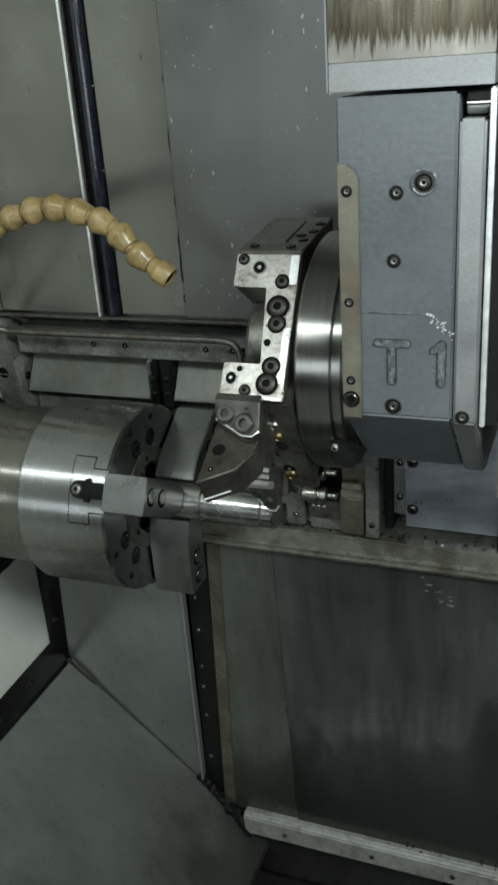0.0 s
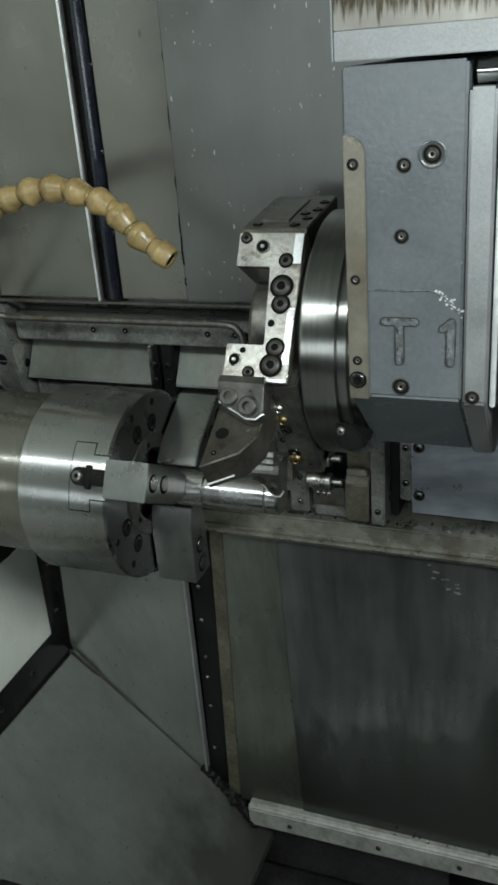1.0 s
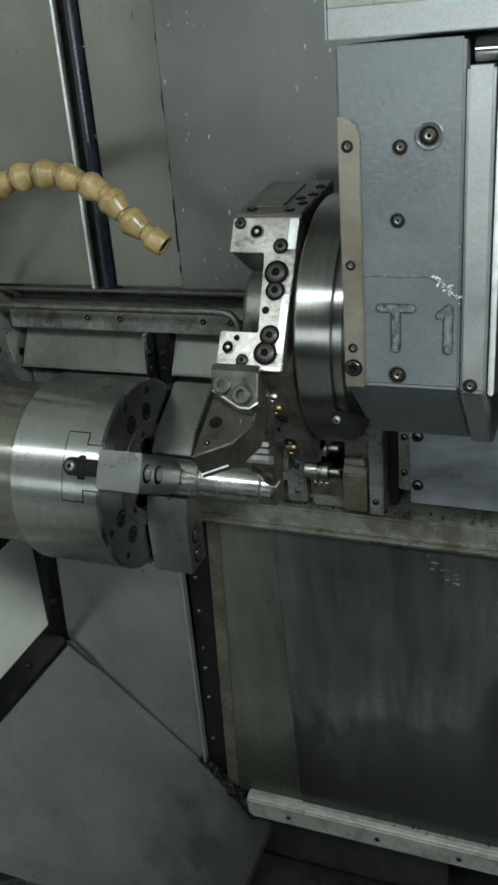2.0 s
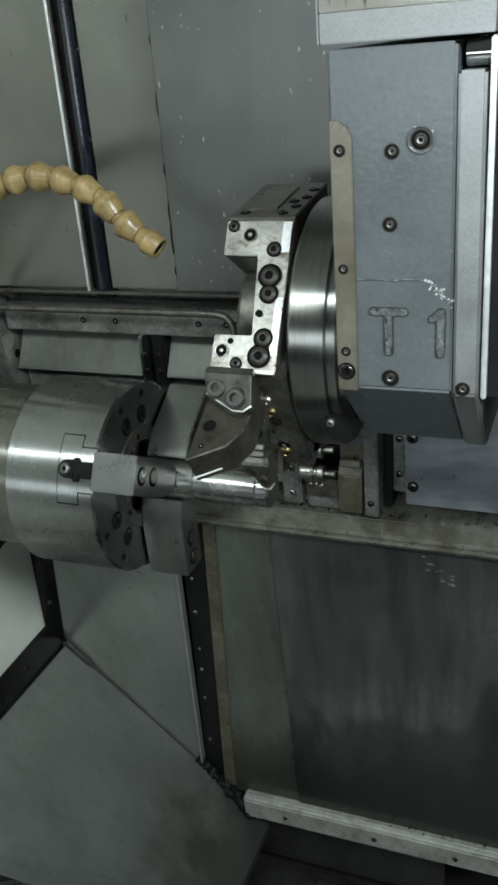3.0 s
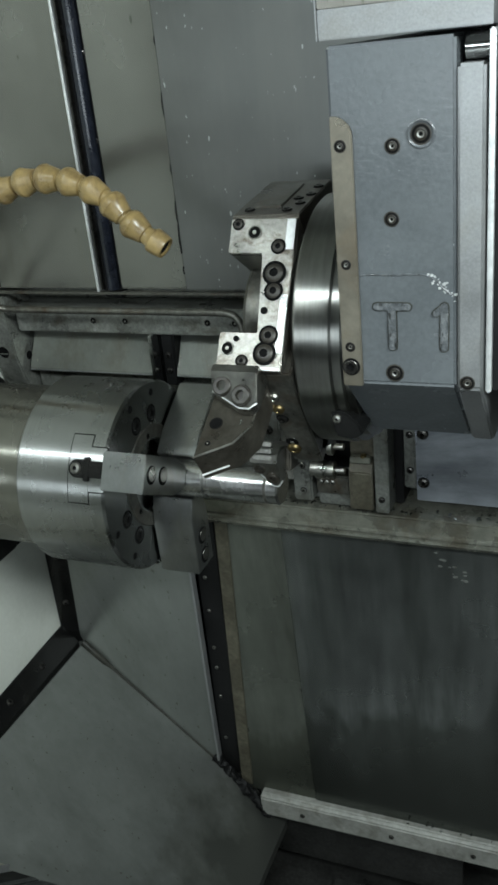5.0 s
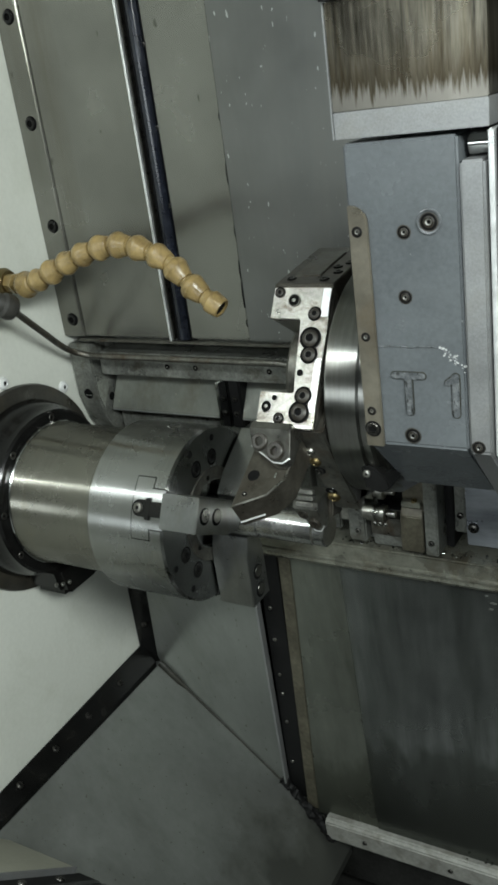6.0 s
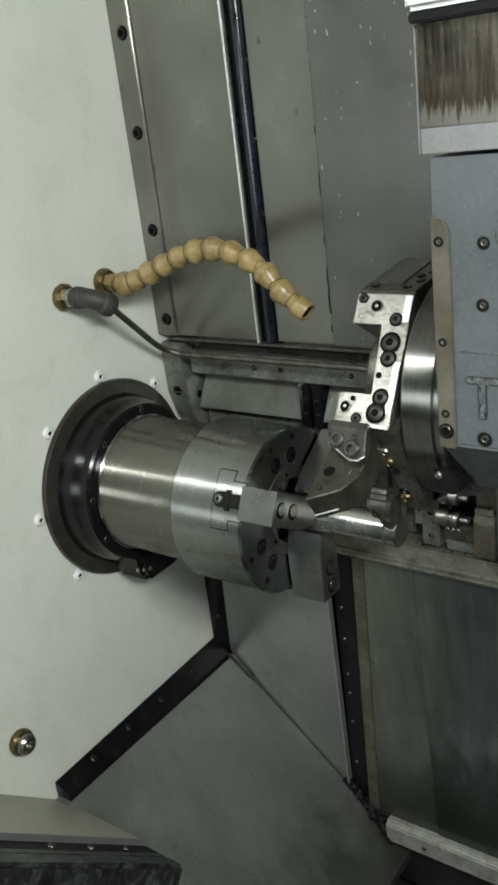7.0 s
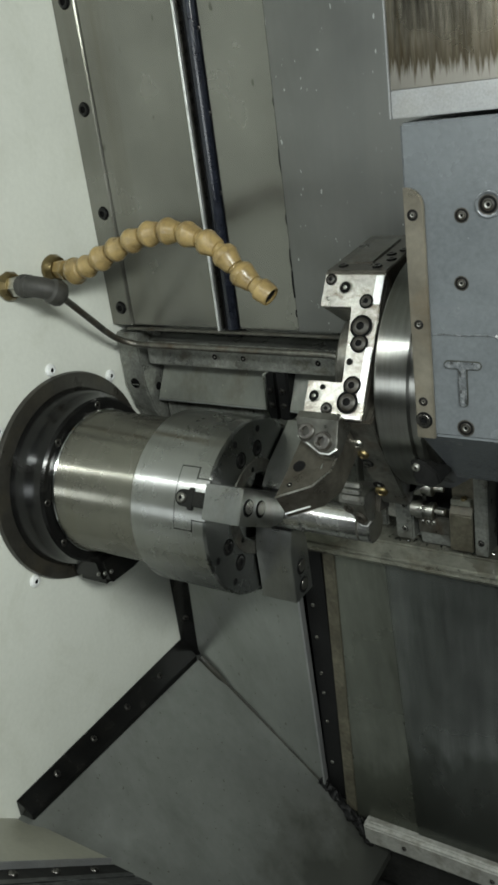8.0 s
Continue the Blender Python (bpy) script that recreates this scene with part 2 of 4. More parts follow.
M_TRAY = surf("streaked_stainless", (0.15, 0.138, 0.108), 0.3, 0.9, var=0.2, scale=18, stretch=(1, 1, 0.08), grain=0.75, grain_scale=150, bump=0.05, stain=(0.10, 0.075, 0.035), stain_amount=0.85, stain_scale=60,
              run_or_shade=(1.4530, 0.011, (0.40, 0.385, 0.345), (0.045, 0.032, 0.014), (330.0, 330.0, 24.0)))
M_WHITE = surf("white_enamel", (0.72, 0.73, 0.72), 0.35, var=0.06, grain=0.03, bump=0.03, stain=(0.4, 0.4, 0.36), stain_amount=0.4, stain_scale=20)
M_BAR = surf("chipped_white_bar", (0.25, 0.25, 0.228), 0.5, 0.1, var=0.2, scale=30, grain=0.15, bump=0.1, stain=(0.10, 0.09, 0.07), stain_amount=0.85, stain_scale=26)
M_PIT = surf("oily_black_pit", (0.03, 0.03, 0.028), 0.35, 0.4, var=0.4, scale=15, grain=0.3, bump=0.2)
M_LIPSTEEL = surf("pale_folded_steel", (0.30, 0.305, 0.305), 0.36, 0.6, var=0.12, scale=20, grain=0.13, grain_scale=600, bump=0.05, stain=(0.25, 0.24, 0.2), stain_amount=0.4, stain_scale=20)
M_TAN = surf("beige_apron_paint", (0.33, 0.325, 0.265), 0.45, var=0.1, scale=9, grain=0.06, bump=0.04, stain=(0.2, 0.195, 0.155), stain_amount=0.4, stain_scale=12)
M_ROOM = surf("workshop_wall_paint", (0.30, 0.31, 0.29), 0.7, var=0.1, scale=2, grain=0.05, bump=0.0)
M_FLOOR = surf("workshop_concrete", (0.28, 0.28, 0.266), 0.6, var=0.2, scale=3, grain=0.1, bump=0.05)
M_CASE = surf("machine_case_paint", (0.22, 0.23, 0.21), 0.5, var=0.08, scale=4, grain=0.05, bump=0.03)

# ---- helpers for meshes ----
WHERE = {}


def thing(name, at, label, category, group="", kind=""):
    ob = new(name)
    ob.empty_display_size = 0.02
    ob.location = at
    WHERE[ob] = Vector(at)
    return tagged(ob, label, category, group, kind)


def part(name, bm, material, parent=None, label="", smooth=35):
    """One mesh object from a bmesh in world places; its origin goes to its middle."""
    lo = Vector([min(v.co[i] for v in bm.verts) for i in range(3)])
    hi = Vector([max(v.co[i] for v in bm.verts) for i in range(3)])
    mid = (lo + hi) / 2
    bmesh.ops.translate(bm, verts=bm.verts, vec=-mid)
    bmesh.ops.recalc_face_normals(bm, faces=bm.faces)
    mesh = bpy.data.meshes.new(name)
    bm.to_mesh(mesh)
    bm.free()
    mesh.materials.append(material)
    if smooth:
        for p in mesh.polygons:
            p.use_smooth = True
        mesh.set_sharp_from_angle(angle=radians(smooth))
    ob = new(name, mesh)
    ob.parent = parent
    ob.location = mid - (WHERE[parent] if parent else Vector())
    WHERE[ob] = mid
    return tagged(ob, label)


def bevelled(bm, width, segments=2):
    if width:
        sharp = [e for e in bm.edges if len(e.link_faces) == 2 and e.calc_face_angle(0) > 0.5]
        bmesh.ops.bevel(bm, geom=sharp, offset=width, segments=segments, affect="EDGES", clamp_overlap=True)
    return bm


def box(x0, x1, y0, y1, z0, z1, bevel=0.0, bm=None):
    own = bmesh.new()
    bmesh.ops.create_cube(own, size=1)
    bmesh.ops.transform(own, matrix=Matrix.LocRotScale(((x0 + x1) / 2, (y0 + y1) / 2, (z0 + z1) / 2), None, (x1 - x0, y1 - y0, z1 - z0)), verts=own.verts)
    bevelled(own, bevel)
    return own if bm is None else merge(bm, own)


def merge(bm, other):
    mesh = bpy.data.meshes.new("joined")
    other.to_mesh(mesh)
    other.free()
    bm.from_mesh(mesh)
    bpy.data.meshes.remove(mesh)
    return bm


def turned(bm, m):
    bmesh.ops.transform(bm, matrix=m, verts=bm.verts)
    return bm


def prism(points, depth, bevel=0.0, m=None):
    """A flat outline in the local xy plane, drawn out along z by depth, then set in place by m."""
    bm = bmesh.new()
    low = [bm.verts.new((x, y, 0)) for x, y in points]
    top = [bm.verts.new((x, y, depth)) for x, y in points]
    bm.faces.new(low[::-1])
    bm.faces.new(top)
    for i in range(len(points)):
        j = (i + 1) % len(points)
        bm.faces.new((low[i], low[j], top[j], top[i]))
    bmesh.ops.recalc_face_normals(bm, faces=bm.faces)
    bevelled(bm, bevel)
    return turned(bm, m) if m else bm


# local x -> world y, local y -> world z, drawn out along world x
ALONG_X = Matrix(((0, 0, 1, 0), (1, 0, 0, 0), (0, 1, 0, 0), (0, 0, 0, 1)))


def profile_x(points, x0, x1, bevel=0.0):
    return prism(points, x1 - x0, bevel, Matrix.Translation((x0, 0, 0)) @ ALONG_X)


def revolve(profile, m, steps=64, closed=True):
    """A lathe turning: (along, radius) pairs about the local z axis, set in place by m."""
    bm = bmesh.new()
    rings = []
    for along, r in profile:
        if r < 1e-6:
            rings.append([bm.verts.new((0, 0, along))])
        else:
            rings.append([bm.verts.new((r * math.cos(2 * math.pi * k / steps), r * math.sin(2 * math.pi * k / steps), along)) for k in range(steps)])
    for a, b in zip(rings, rings[1:]):
        for k in range(steps):
            n = (k + 1) % steps
            if len(a) == 1 and len(b) == 1:
                continue
            if len(a) == 1:
                bm.faces.new((a[0], b[k], b[n]))
            elif len(b) == 1:
                bm.faces.new((a[k], a[n], b[0]))
            else:
                bm.faces.new((a[k], a[n], b[n], b[k]))
    return turned(bm, m)


def axis_to(at, way):
    return Matrix.Translation(at) @ Vector(way).normalized().to_track_quat("Z", "Y").to_matrix().to_4x4()


SPINDLE = axis_to((0, 0, 1.0), (1, 0, 0))


def tube(points, r, steps=14, bm=None):
    """A round bar swept along a line of places."""
    bm = bm or bmesh.new()
    pts = [Vector(p) for p in points]
    rings, side = [], None
    for i, p in enumerate(pts):
        d = (pts[min(i + 1, len(pts) - 1)] - pts[max(i - 1, 0)]).normalized()
        if side is None:
            side = d.orthogonal().normalized()
        side = (side - d * side.dot(d)).normalized()
        up = d.cross(side)
        rings.append([bm.verts.new(p + (side * math.cos(2 * math.pi * k / steps) + up * math.sin(2 * math.pi * k / steps)) * r) for k in range(steps)])
    for a, b in zip(rings, rings[1:]):
        for k in range(steps):
            n = (k + 1) % steps
            bm.faces.new((a[k], a[n], b[n], b[k]))
    bm.faces.new(rings[0][::-1])
    bm.faces.new(rings[-1])
    return bm


def smooth_line(points, per=6):
    """A rounded line through the given places."""
    p = [Vector(q) for q in points]
    p = [2 * p[0] - p[1], *p, 2 * p[-1] - p[-2]]
    out = []
    for i in range(1, len(p) - 2):
        for k in range(per):
            t = k / per
            a, b, c, d = p[i - 1], p[i], p[i + 1], p[i + 2]
            out.append(0.5 * (2 * b + (c - a) * t + (2 * a - 5 * b + 4 * c - d) * t * t + (3 * b - a - 3 * c + d) * t ** 3))
    out.append(p[-2])
    return out


SCREWS = {}


def screw(parent, at, way, r, material=None, head="socket", name="screw", label=""):
    """A screw or tapped hole on a face; black rings and sockets paint the shade of sunk seats, steel centres paint
    glints.
    """
    material = material or M_SCREW
    key = (round(r, 5), material.name, head)
    if key not in SCREWS:
        if head == "socket":
            line = [(0, 1.16, 1), (0.03, 1.14, 1), (0.03, 1.0, 1), (0.30, 0.97, 0), (0.40, 0.84, 0), (0.40, 0.52, 0), (0.10, 0.46, 1), (0.10, 0, 1)]
        elif head == "button":
            line = [(0, 1, 0), (0.22, 0.98, 0), (0.45, 0.82, 0), (0.58, 0.42, 0), (0.42, 0.34, 1), (0.36, 0, 1)]
        elif head == "deep":
            line = [(0, 1, 1), (0.02, 0.97, 1), (0.02, 0.76, 0), (0.11, 0.68, 0), (0.17, 0.52, 0), (0.17, 0.36, 1), (0.05, 0.30, 1), (0.05, 0, 1)]
        elif head == "recess":
            line = [(0, 1, 0), (0.03, 0.92, 0), (0.02, 0.84, 1), (0.03, 0.60, 0), (0.10, 0.48, 0), (0.10, 0.34, 2), (0.04, 0.20, 1), (0.04, 0, 1)]
        elif head == "dark":
            line = [(0, 1, 0), (0.05, 0.97, 0), (0.05, 0.88, 1), (0.02, 0.80, 1), (0.02, 0, 1)]
        else:
            line = [(0, 1, 0), (0.05, 0.98, 0), (0.06, 0.90, 0), (0.02, 0.84, 1), (0.02, 0.36, 1), (0.10, 0.30, 2), (0.18, 0.18, 2), (0.16, 0, 2)]
        bm = revolve([(a * r, b * r) for a, b, _ in line], Matrix(), 18)
        bmesh.ops.recalc_face_normals(bm, faces=bm.faces)
        for f in bm.faces:
            d = f.calc_center_median().xy.length / r
            for (_, outer, slot), (_, inner, _) in zip(line, line[1:]):
                if inner - 0.02 <= d <= outer + 0.02:
                    f.material_index = slot
                    break
        mesh = bpy.data.meshes.new(name)
        bm.to_mesh(mesh)
        bm.free()
        for slot in (material, M_HOLE_SHADE, M_STEEL):
            mesh.materials.append(slot)
        for p in mesh.polygons:
            p.use_smooth = True
        mesh.set_sharp_from_angle(angle=radians(35))
        SCREWS[key] = mesh
    ob = new(name, SCREWS[key])
    ob.parent = parent
    ob.matrix_basis = axis_to(Vector(at) - WHERE[parent], way)
    WHERE[ob] = Vector(at)
    return tagged(ob, label)


def structure(name, bm, material, label, category="", smooth=35):
    ob = part(name, bm, material, None, label, smooth)
    return tagged(ob, label, category or name.split("_")[0], kind="structure")


# ---- the workshop that closes the place ----
structure("floor", box(-2.6, 3.6, -4.2, 1.4, -0.1, 0.0), M_FLOOR, "grey concrete workshop floor under the lathe")
structure("ceiling", box(-2.6, 3.6, -4.2, 1.4, 3.2, 3.3), M_ROOM, "pale painted workshop ceiling")
structure("wall_south", box(-2.6, 3.6, -4.3, -4.2, 0, 3.2), M_ROOM, "plain pale workshop wall facing the machine")
structure("wall_west", box(-2.7, -2.6, -4.3, 1.4, 0, 3.2), M_ROOM, "plain pale workshop wall")
structure("wall_east", box(3.6, 3.7, -4.3, 1.4, 0, 3.2), M_ROOM, "plain pale workshop wall")
structure("wall_north", box(-2.7, 3.7, 1.4, 1.5, 0, 3.2), M_ROOM, "plain pale workshop wall behind the machine")

# ---- the machine's enclosure ----
headstock = structure("wall_headstock", box(-0.06, 0.0, -0.5, 0.30, 0.15, 2.05), M_PAINT, "cream painted steel headstock wall of the lathe", "wall")
structure("wall_tailstock", box(1.55, 1.6, -0.5, 0.3, 0.15, 2.05), M_CASE, "painted end wall of the machine enclosure", "wall")
structure("wall_back", box(-0.06, 1.6, 0.30, 0.34, 0.15, 2.05), M_CASE, "painted back wall of the machine enclosure", "wall")
structure("roof", box(-0.06, 1.6, -0.5, 0.34, 2.05, 2.08), M_CASE, "painted sheet roof of the machine enclosure", "roof")
structure("front_apron", box(-0.06, 1.6, -0.56, -0.5, 0.0, 0.62), M_CASE, "painted front apron below the open machine door", "panel")
structure("pit_floor", box(0.0, 1.55, -0.5, 0.30, 0.15, 0.17), M_PIT, "oily black chip conveyor pit floor", "floor")

# ring screws on the headstock wall
for a in (-45, 0, 45, 90, 135):
    a = radians(a)
    screw(headstock, (0.0, -0.149 * math.cos(a), 1 + 0.149 * math.sin(a)), (1, 0, 0), 0.0085, M_WHITE, "button", "screw", "cream painted button screw")
XZ = Matrix(((1, 0, 0, 0), (0, 0, -1, 0), (0, 1, 0, 0), (0, 0, 0, 1)))
strip_shape = prism([(0.0005, 0.600), (0.0005, 0.639), (0.0030, 0.639), (0.027, 0.612), (0.027, 0.600)], 0.372, 0.0008, Matrix.Translation((0, 0.150, 0)) @ XZ)
for v in strip_shape.verts:
    if v.co.z > 0.63:
        v.co.z -= 0.035 * (0.150 - v.co.y)
black_strip = structure("corner_strip", strip_shape, M_BLACK, "black steel sealing strip screwed along the chute edge", "strip")
for y in (-0.16, -0.085, -0.01, 0.07):
    screw(black_strip, (0.0155, y, 0.6245), (0.75, 0, 0.66), 0.005, M_SCREW, "button")
upright_strip = structure("corner_strip", prism([(0.0005, 0.182), (0.0005, 0.1475), (0.0035, 0.1475), (0.0440, 0.1680), (0.0440, 0.182)], 0.41, 0.0008, Matrix.Translation((0, 0, 0.606))), M_BLACK, "black upright steel sealing strip in the rear corner", "strip")
for z in (0.68, 0.76, 0.85):
    screw(upright_strip, (0.0155, 0.1536, z), (0.45, -0.89, 0), 0.005, M_SCREW, "button")

# upper rear sheets
left_sheet = structure("rear_panel", prism([(0.0, 0.1315), (0.0335, 0.1315), (0.0350, 0.1328), (0.0362, 0.1360), (0.0374, 0.1345), (0.181, 0.1345), (0.181, 0.148), (0.0, 0.148)], 0.87, 0.0006, Matrix.Translation((0, 0, 1.172))),
                       M_PANEL, "dull stainless rear panel with a screwed folded edge", "panel")
for z in (1.196, 1.323, 1.452, 1.575, 1.70):
    screw(left_sheet, (0.0205, 0.1315, z), (0, -1, 0), 0.0078, M_BLACK, "socket")
trim = thing("rail_trim", (0.19, 0.13, 1.17), "glossy black upright guide rail with bright sheet edges", "rail", kind="structure")
part("edge_strip", box(0.1815, 0.1845, 0.126, 0.150, 1.168, 2.04, 0.001), M_EDGE, trim, "bright folded sheet edge")
part("seal", box(0.185, 0.2105, 0.136, 0.150, 1.16, 2.04, 0.002), M_RUBBER, trim, "black rubber seal")
part("rail", tube([(0.2015, 0.134, 1.172), (0.2015, 0.134, 1.6), (0.2015, 0.134, 2.04)], 0.0075, 20), M_RAIL, trim, "glossy black round rail")
part("rail_edge", box(0.1865, 0.1885, 0.128, 0.136, 1.172, 2.04, 0.0006), M_SCREW, trim, "thin dark sheet edge")
for z in (1.25, 1.34, 1.43, 1.52, 1.61):
    screw(trim, (0.2095, 0.1345, z), (0.2, -1, 0), 0.0025, M_SCREW, "button")
structure("rear_panel", box(0.211, 0.2965, 0.135, 0.142, 1.172, 2.04, 0.0006), M_PANEL, "dull stainless rear panel beside the guide rail", "panel")
structure("sliding_cover", box(0.2975, 1.55, 0.1325, 0.142, 1.172, 2.04, 0.0008), M_COVER, "stainless sliding way cover spotted with coolant drops", "panel")
seam = bmesh.new()
for z0, z1, r in ((1.190, 1.199, 0.0012), (1.214, 1.247, 0.0015), (1.249, 1.272, 0.0011), (1.30, 1.312, 0.0009), (1.36, 1.385, 0.0008), (1.43, 1.438, 0.0008)):
    tube([(0.2972, 0.1325, z0), (0.2966, 0.1320, (z0 + z1) / 2), (0.2973, 0.1325, z1)], r * 0.65, 8, seam)
structure("seam_sealant", seam, M_RUBBER, "black oily sealant left along the cover's seam", "sealant")
structure("ledge_flange", box(0.03, 1.55, 0.124, 0.1325, 1.1675, 1.1705, 0.001), M_DARK, "oil-stained folded flange under the rear panels", "trim")
structure("bed_recess", box(0.0065, 1.55, 0.185, 0.20, 0.86, 1.163), M_BED, "dark oily recess behind the way covers", "wall")
ledge = structure("bed_rail", box(0.045, 0.54, 0.140, 0.184, 1.114, 1.147, 0.002), M_BED, "oily grey bed rail under the coolant pipe", "rail")
for x in (0.16, 0.205, 0.315, 0.35, 0.385, 0.43):
    screw(ledge, (x, 0.140, 1.130), (0, -1, 0), 0.004, M_SCREW, "hole")
screw(ledge, (0.362, 0.140, 1.128), (0, -1, 0), 0.0065, M_BLACK, "hole")
plate = structure("end_plate", profile_x([(0.128, 1.162), (0.184, 1.162), (0.184, 1.02), (0.158, 1.02), (0.142, 1.045), (0.130, 1.085)], 0.004, 0.040, 0.002), M_BED, "oily grey casting beside the headstock", "panel")
screw(plate, (0.0225, 0.1300, 1.0875), (0, -1, -0.1), 0.0078, M_BLACK, "dark")
screw(plate, (0.0400, 0.158, 1.075), (1, 0, 0), 0.006, M_BLACK, "dark")


def way_cover(x0, x1, label):
    top = profile_x([(0.176, 1.1135), (0.146, 1.060), (0.148, 1.057), (0.168, 1.054), (0.184, 1.054), (0.184, 1.1135)], x0, x1, 0.001)
    cover_sheet = structure("way_cover", top, M_WAY, label, "cover")
    part("bright_edge", tube([(x0 + 0.001, 0.1459, 1.0597), ((x0 + x1) / 2, 0.1459, 1.0597), (x1 - 0.001, 0.1459, 1.0597)], 0.0008, 8), M_LIPSTEEL, cover_sheet, "bright line along the lower edge")
    return cover_sheet


way_cover(0.046, 0.238, "sloping stainless way cover over the bed")
way_cover(0.262, 0.372, "sloping stainless way cover with rust runs")
wiper = structure("wiper_frame", box(0.2385, 0.2435, 0.128, 0.180, 1.045, 1.116, 0.001), M_CHROME, "bright wiper edge between the way covers", "trim")
wiper2 = structure("wiper_seal", box(0.244, 0.2615, 0.150, 0.184, 1.045, 1.113, 0.002), M_RUBBER, "black rubber wiper between the way covers", "seal")
for z in (1.065, 1.085):
    screw(wiper2, (0.2525, 0.150, z), (0, -1, 0), 0.004, M_SCREW, "button")
structure("bed_panel", box(0.045, 0.3595, 0.166, 0.184, 0.885, 1.0535, 0.001), M_BED, "dark oily bed panel behind the chuck", "panel")
bolted = structure("bolted_strip", box(0.360, 0.3905, 0.146, 0.184, 0.915, 1.078, 0.002), M_BED, "oily grey bolted strip on the bed", "strip")
part("lip", box(0.3565, 0.3595, 0.135, 0.165, 0.915, 1.08, 0.001), M_SHEET, bolted, "thin upright sheet lip")
for z in (0.945, 0.995, 1.045):
    screw(bolted, (0.376, 0.146, z), (0, -1, 0), 0.0062, M_SCREW, "button")
lug = structure("lug", box(0.381, 0.404, 0.120, 0.184, 1.082, 1.112, 0.002), M_BED, "small bolted lug on the bed rail", "lug")
screw(lug, (0.392, 0.120, 1.097), (0, -1, 0), 0.007, M_SCREW, "socket")
rail = structure("slide_rail", box(0.393, 0.407, 0.142, 0.184, 0.932, 1.06, 0.001), M_STEEL, "worn bright slide rail bolted to the bed", "rail")
for z in (0.955, 1.0, 1.04):
    screw(rail, (0.400, 0.142, z), (0, -1, 0), 0.0035, M_SCREW, "button")

# the saddle with its lubrication fittings
saddle = thing("saddle", (0.46, 0.15, 0.90), "oily dark steel saddle carrying the lubrication fittings", "machine part")
part("body", box(0.411, 0.512, 0.150, 0.184, 0.905, 1.11, 0.002), M_BED, saddle)
# Raised black plate stands in for the shade of a pocket.
part("pocket", box(0.4425, 0.4785, 0.1470, 0.1496, 0.952, 1.022, 0.0005), M_HOLE_SHADE, saddle, "black plate painting the shaded pocket behind the fittings")
part("side_plate", box(0.414, 0.437, 0.118, 0.150, 0.918, 1.06, 0.002), M_BED, saddle, "dark side plate with screws")
for z, r in ((1.035, 0.008), (1.013, 0.0075), (0.995, 0.004), (0.965, 0.004), (0.932, 0.0035)):
    screw(saddle, (0.426, 0.118, z), (0, -1, 0), r, M_BLACK if r == 0.008 else M_STEEL, "hole" if r == 0.008 else "socket")
part("bracket", profile_x([(0.120, 0.912), (0.150, 0.912), (0.150, 1.035), (0.134, 1.033), (0.132, 1.028), (0.132, 0.976), (0.128, 0.971), (0.120, 0.960)], 0.482, 0.510, 0.0012), M_RUST, saddle, "oil-stained brass-coloured bracket")
part("shelf", box(0.440, 0.510, 0.132, 0.150, 0.908, 0.926, 0.002), M_BED, saddle)
for z in (0.998, 0.968):
    fit_m = axis_to((0.442, 0.108, z), (1, 0, 0))
    fitting = part("fitting", revolve([(0, 0), (0, 0.009), (0.006, 0.009), (0.006, 0.011), (0.016, 0.011), (0.016, 0.0085), (0.022, 0.0085), (0.022, 0.0105), (0.028, 0.0105), (0.029, 0.004), (0.040, 0.004), (0.040, 0)], fit_m, 20), M_STEEL, saddle, "bright steel pipe fitting")
part("clamp", box(0.484, 0.508, 0.1215, 0.1315, 0.9715, 0.979, 0.001), M_LIP, saddle, "brown stained clamp plate")
screw(saddle, (0.499, 0.126, 0.979), (0, -0.3, 1), 0.004, M_BRASS, "button")
part("ledge_block", box(0.440, 0.481, 0.126, 0.150, 0.9262, 0.950, 0.0015), M_DARK, saddle, "dark oily block under the fittings")
for x in (0.446, 0.453, 0.460):
    screw(saddle, (x, 0.126, 0.942), (0, -1, 0), 0.0032, M_STEEL, "button")
pillar = structure("guide_post", box(0.514, 0.530, 0.116, 0.184, 0.912, 1.12, 0.0015), M_BED, "upright grey guide post beside the saddle", "post")
screw(pillar, (0.5215, 0.116, 0.93), (0, -1, 0), 0.004, M_SCREW, "button")
structure("guide_seal", box(0.5305, 0.5405, 0.145, 0.184, 0.912, 1.12, 0.001), M_RUBBER, "black rubber guide seal", "seal")
strip = structure("guide_strip", box(0.541, 0.5545, 0.148, 0.184, 0.932, 1.10, 0.0015), M_BED, "narrow screwed guide strip", "strip")
for z in (0.955, 1.0, 1.045):
    screw(strip, (0.548, 0.148, z), (0, -1, 0), 0.0042, M_SCREW, "button")
slide = structure("slide_cover", profile_x([(0.150, 0.915), (0.156, 0.915), (0.150, 1.070), (0.176, 1.10), (0.170, 1.10), (0.1435, 1.071)], 0.555, 0.664, 0.001), M_BLUE, "blue-grey smeared steel slide cover with three screws", "cover")
for z in (0.940, 1.003, 1.058):
    screw(slide, (0.5635, 0.1495 - (z - 0.915) * 0.035, z), (0, -1, 0), 0.0068, M_SCREW, "button")
structure("fold_edge", tube([(0.556, 0.1437, 1.0712), (0.61, 0.1437, 1.0712), (0.6635, 0.1437, 1.0712)], 0.0009, 8), M_EDGE, "bright line along the slide cover's fold", "trim")
structure("cover_edge", box(0.6645, 0.672, 0.13, 0.184, 0.905, 1.12, 0.001), M_RUBBER, "black edge beside the slide cover", "seal")
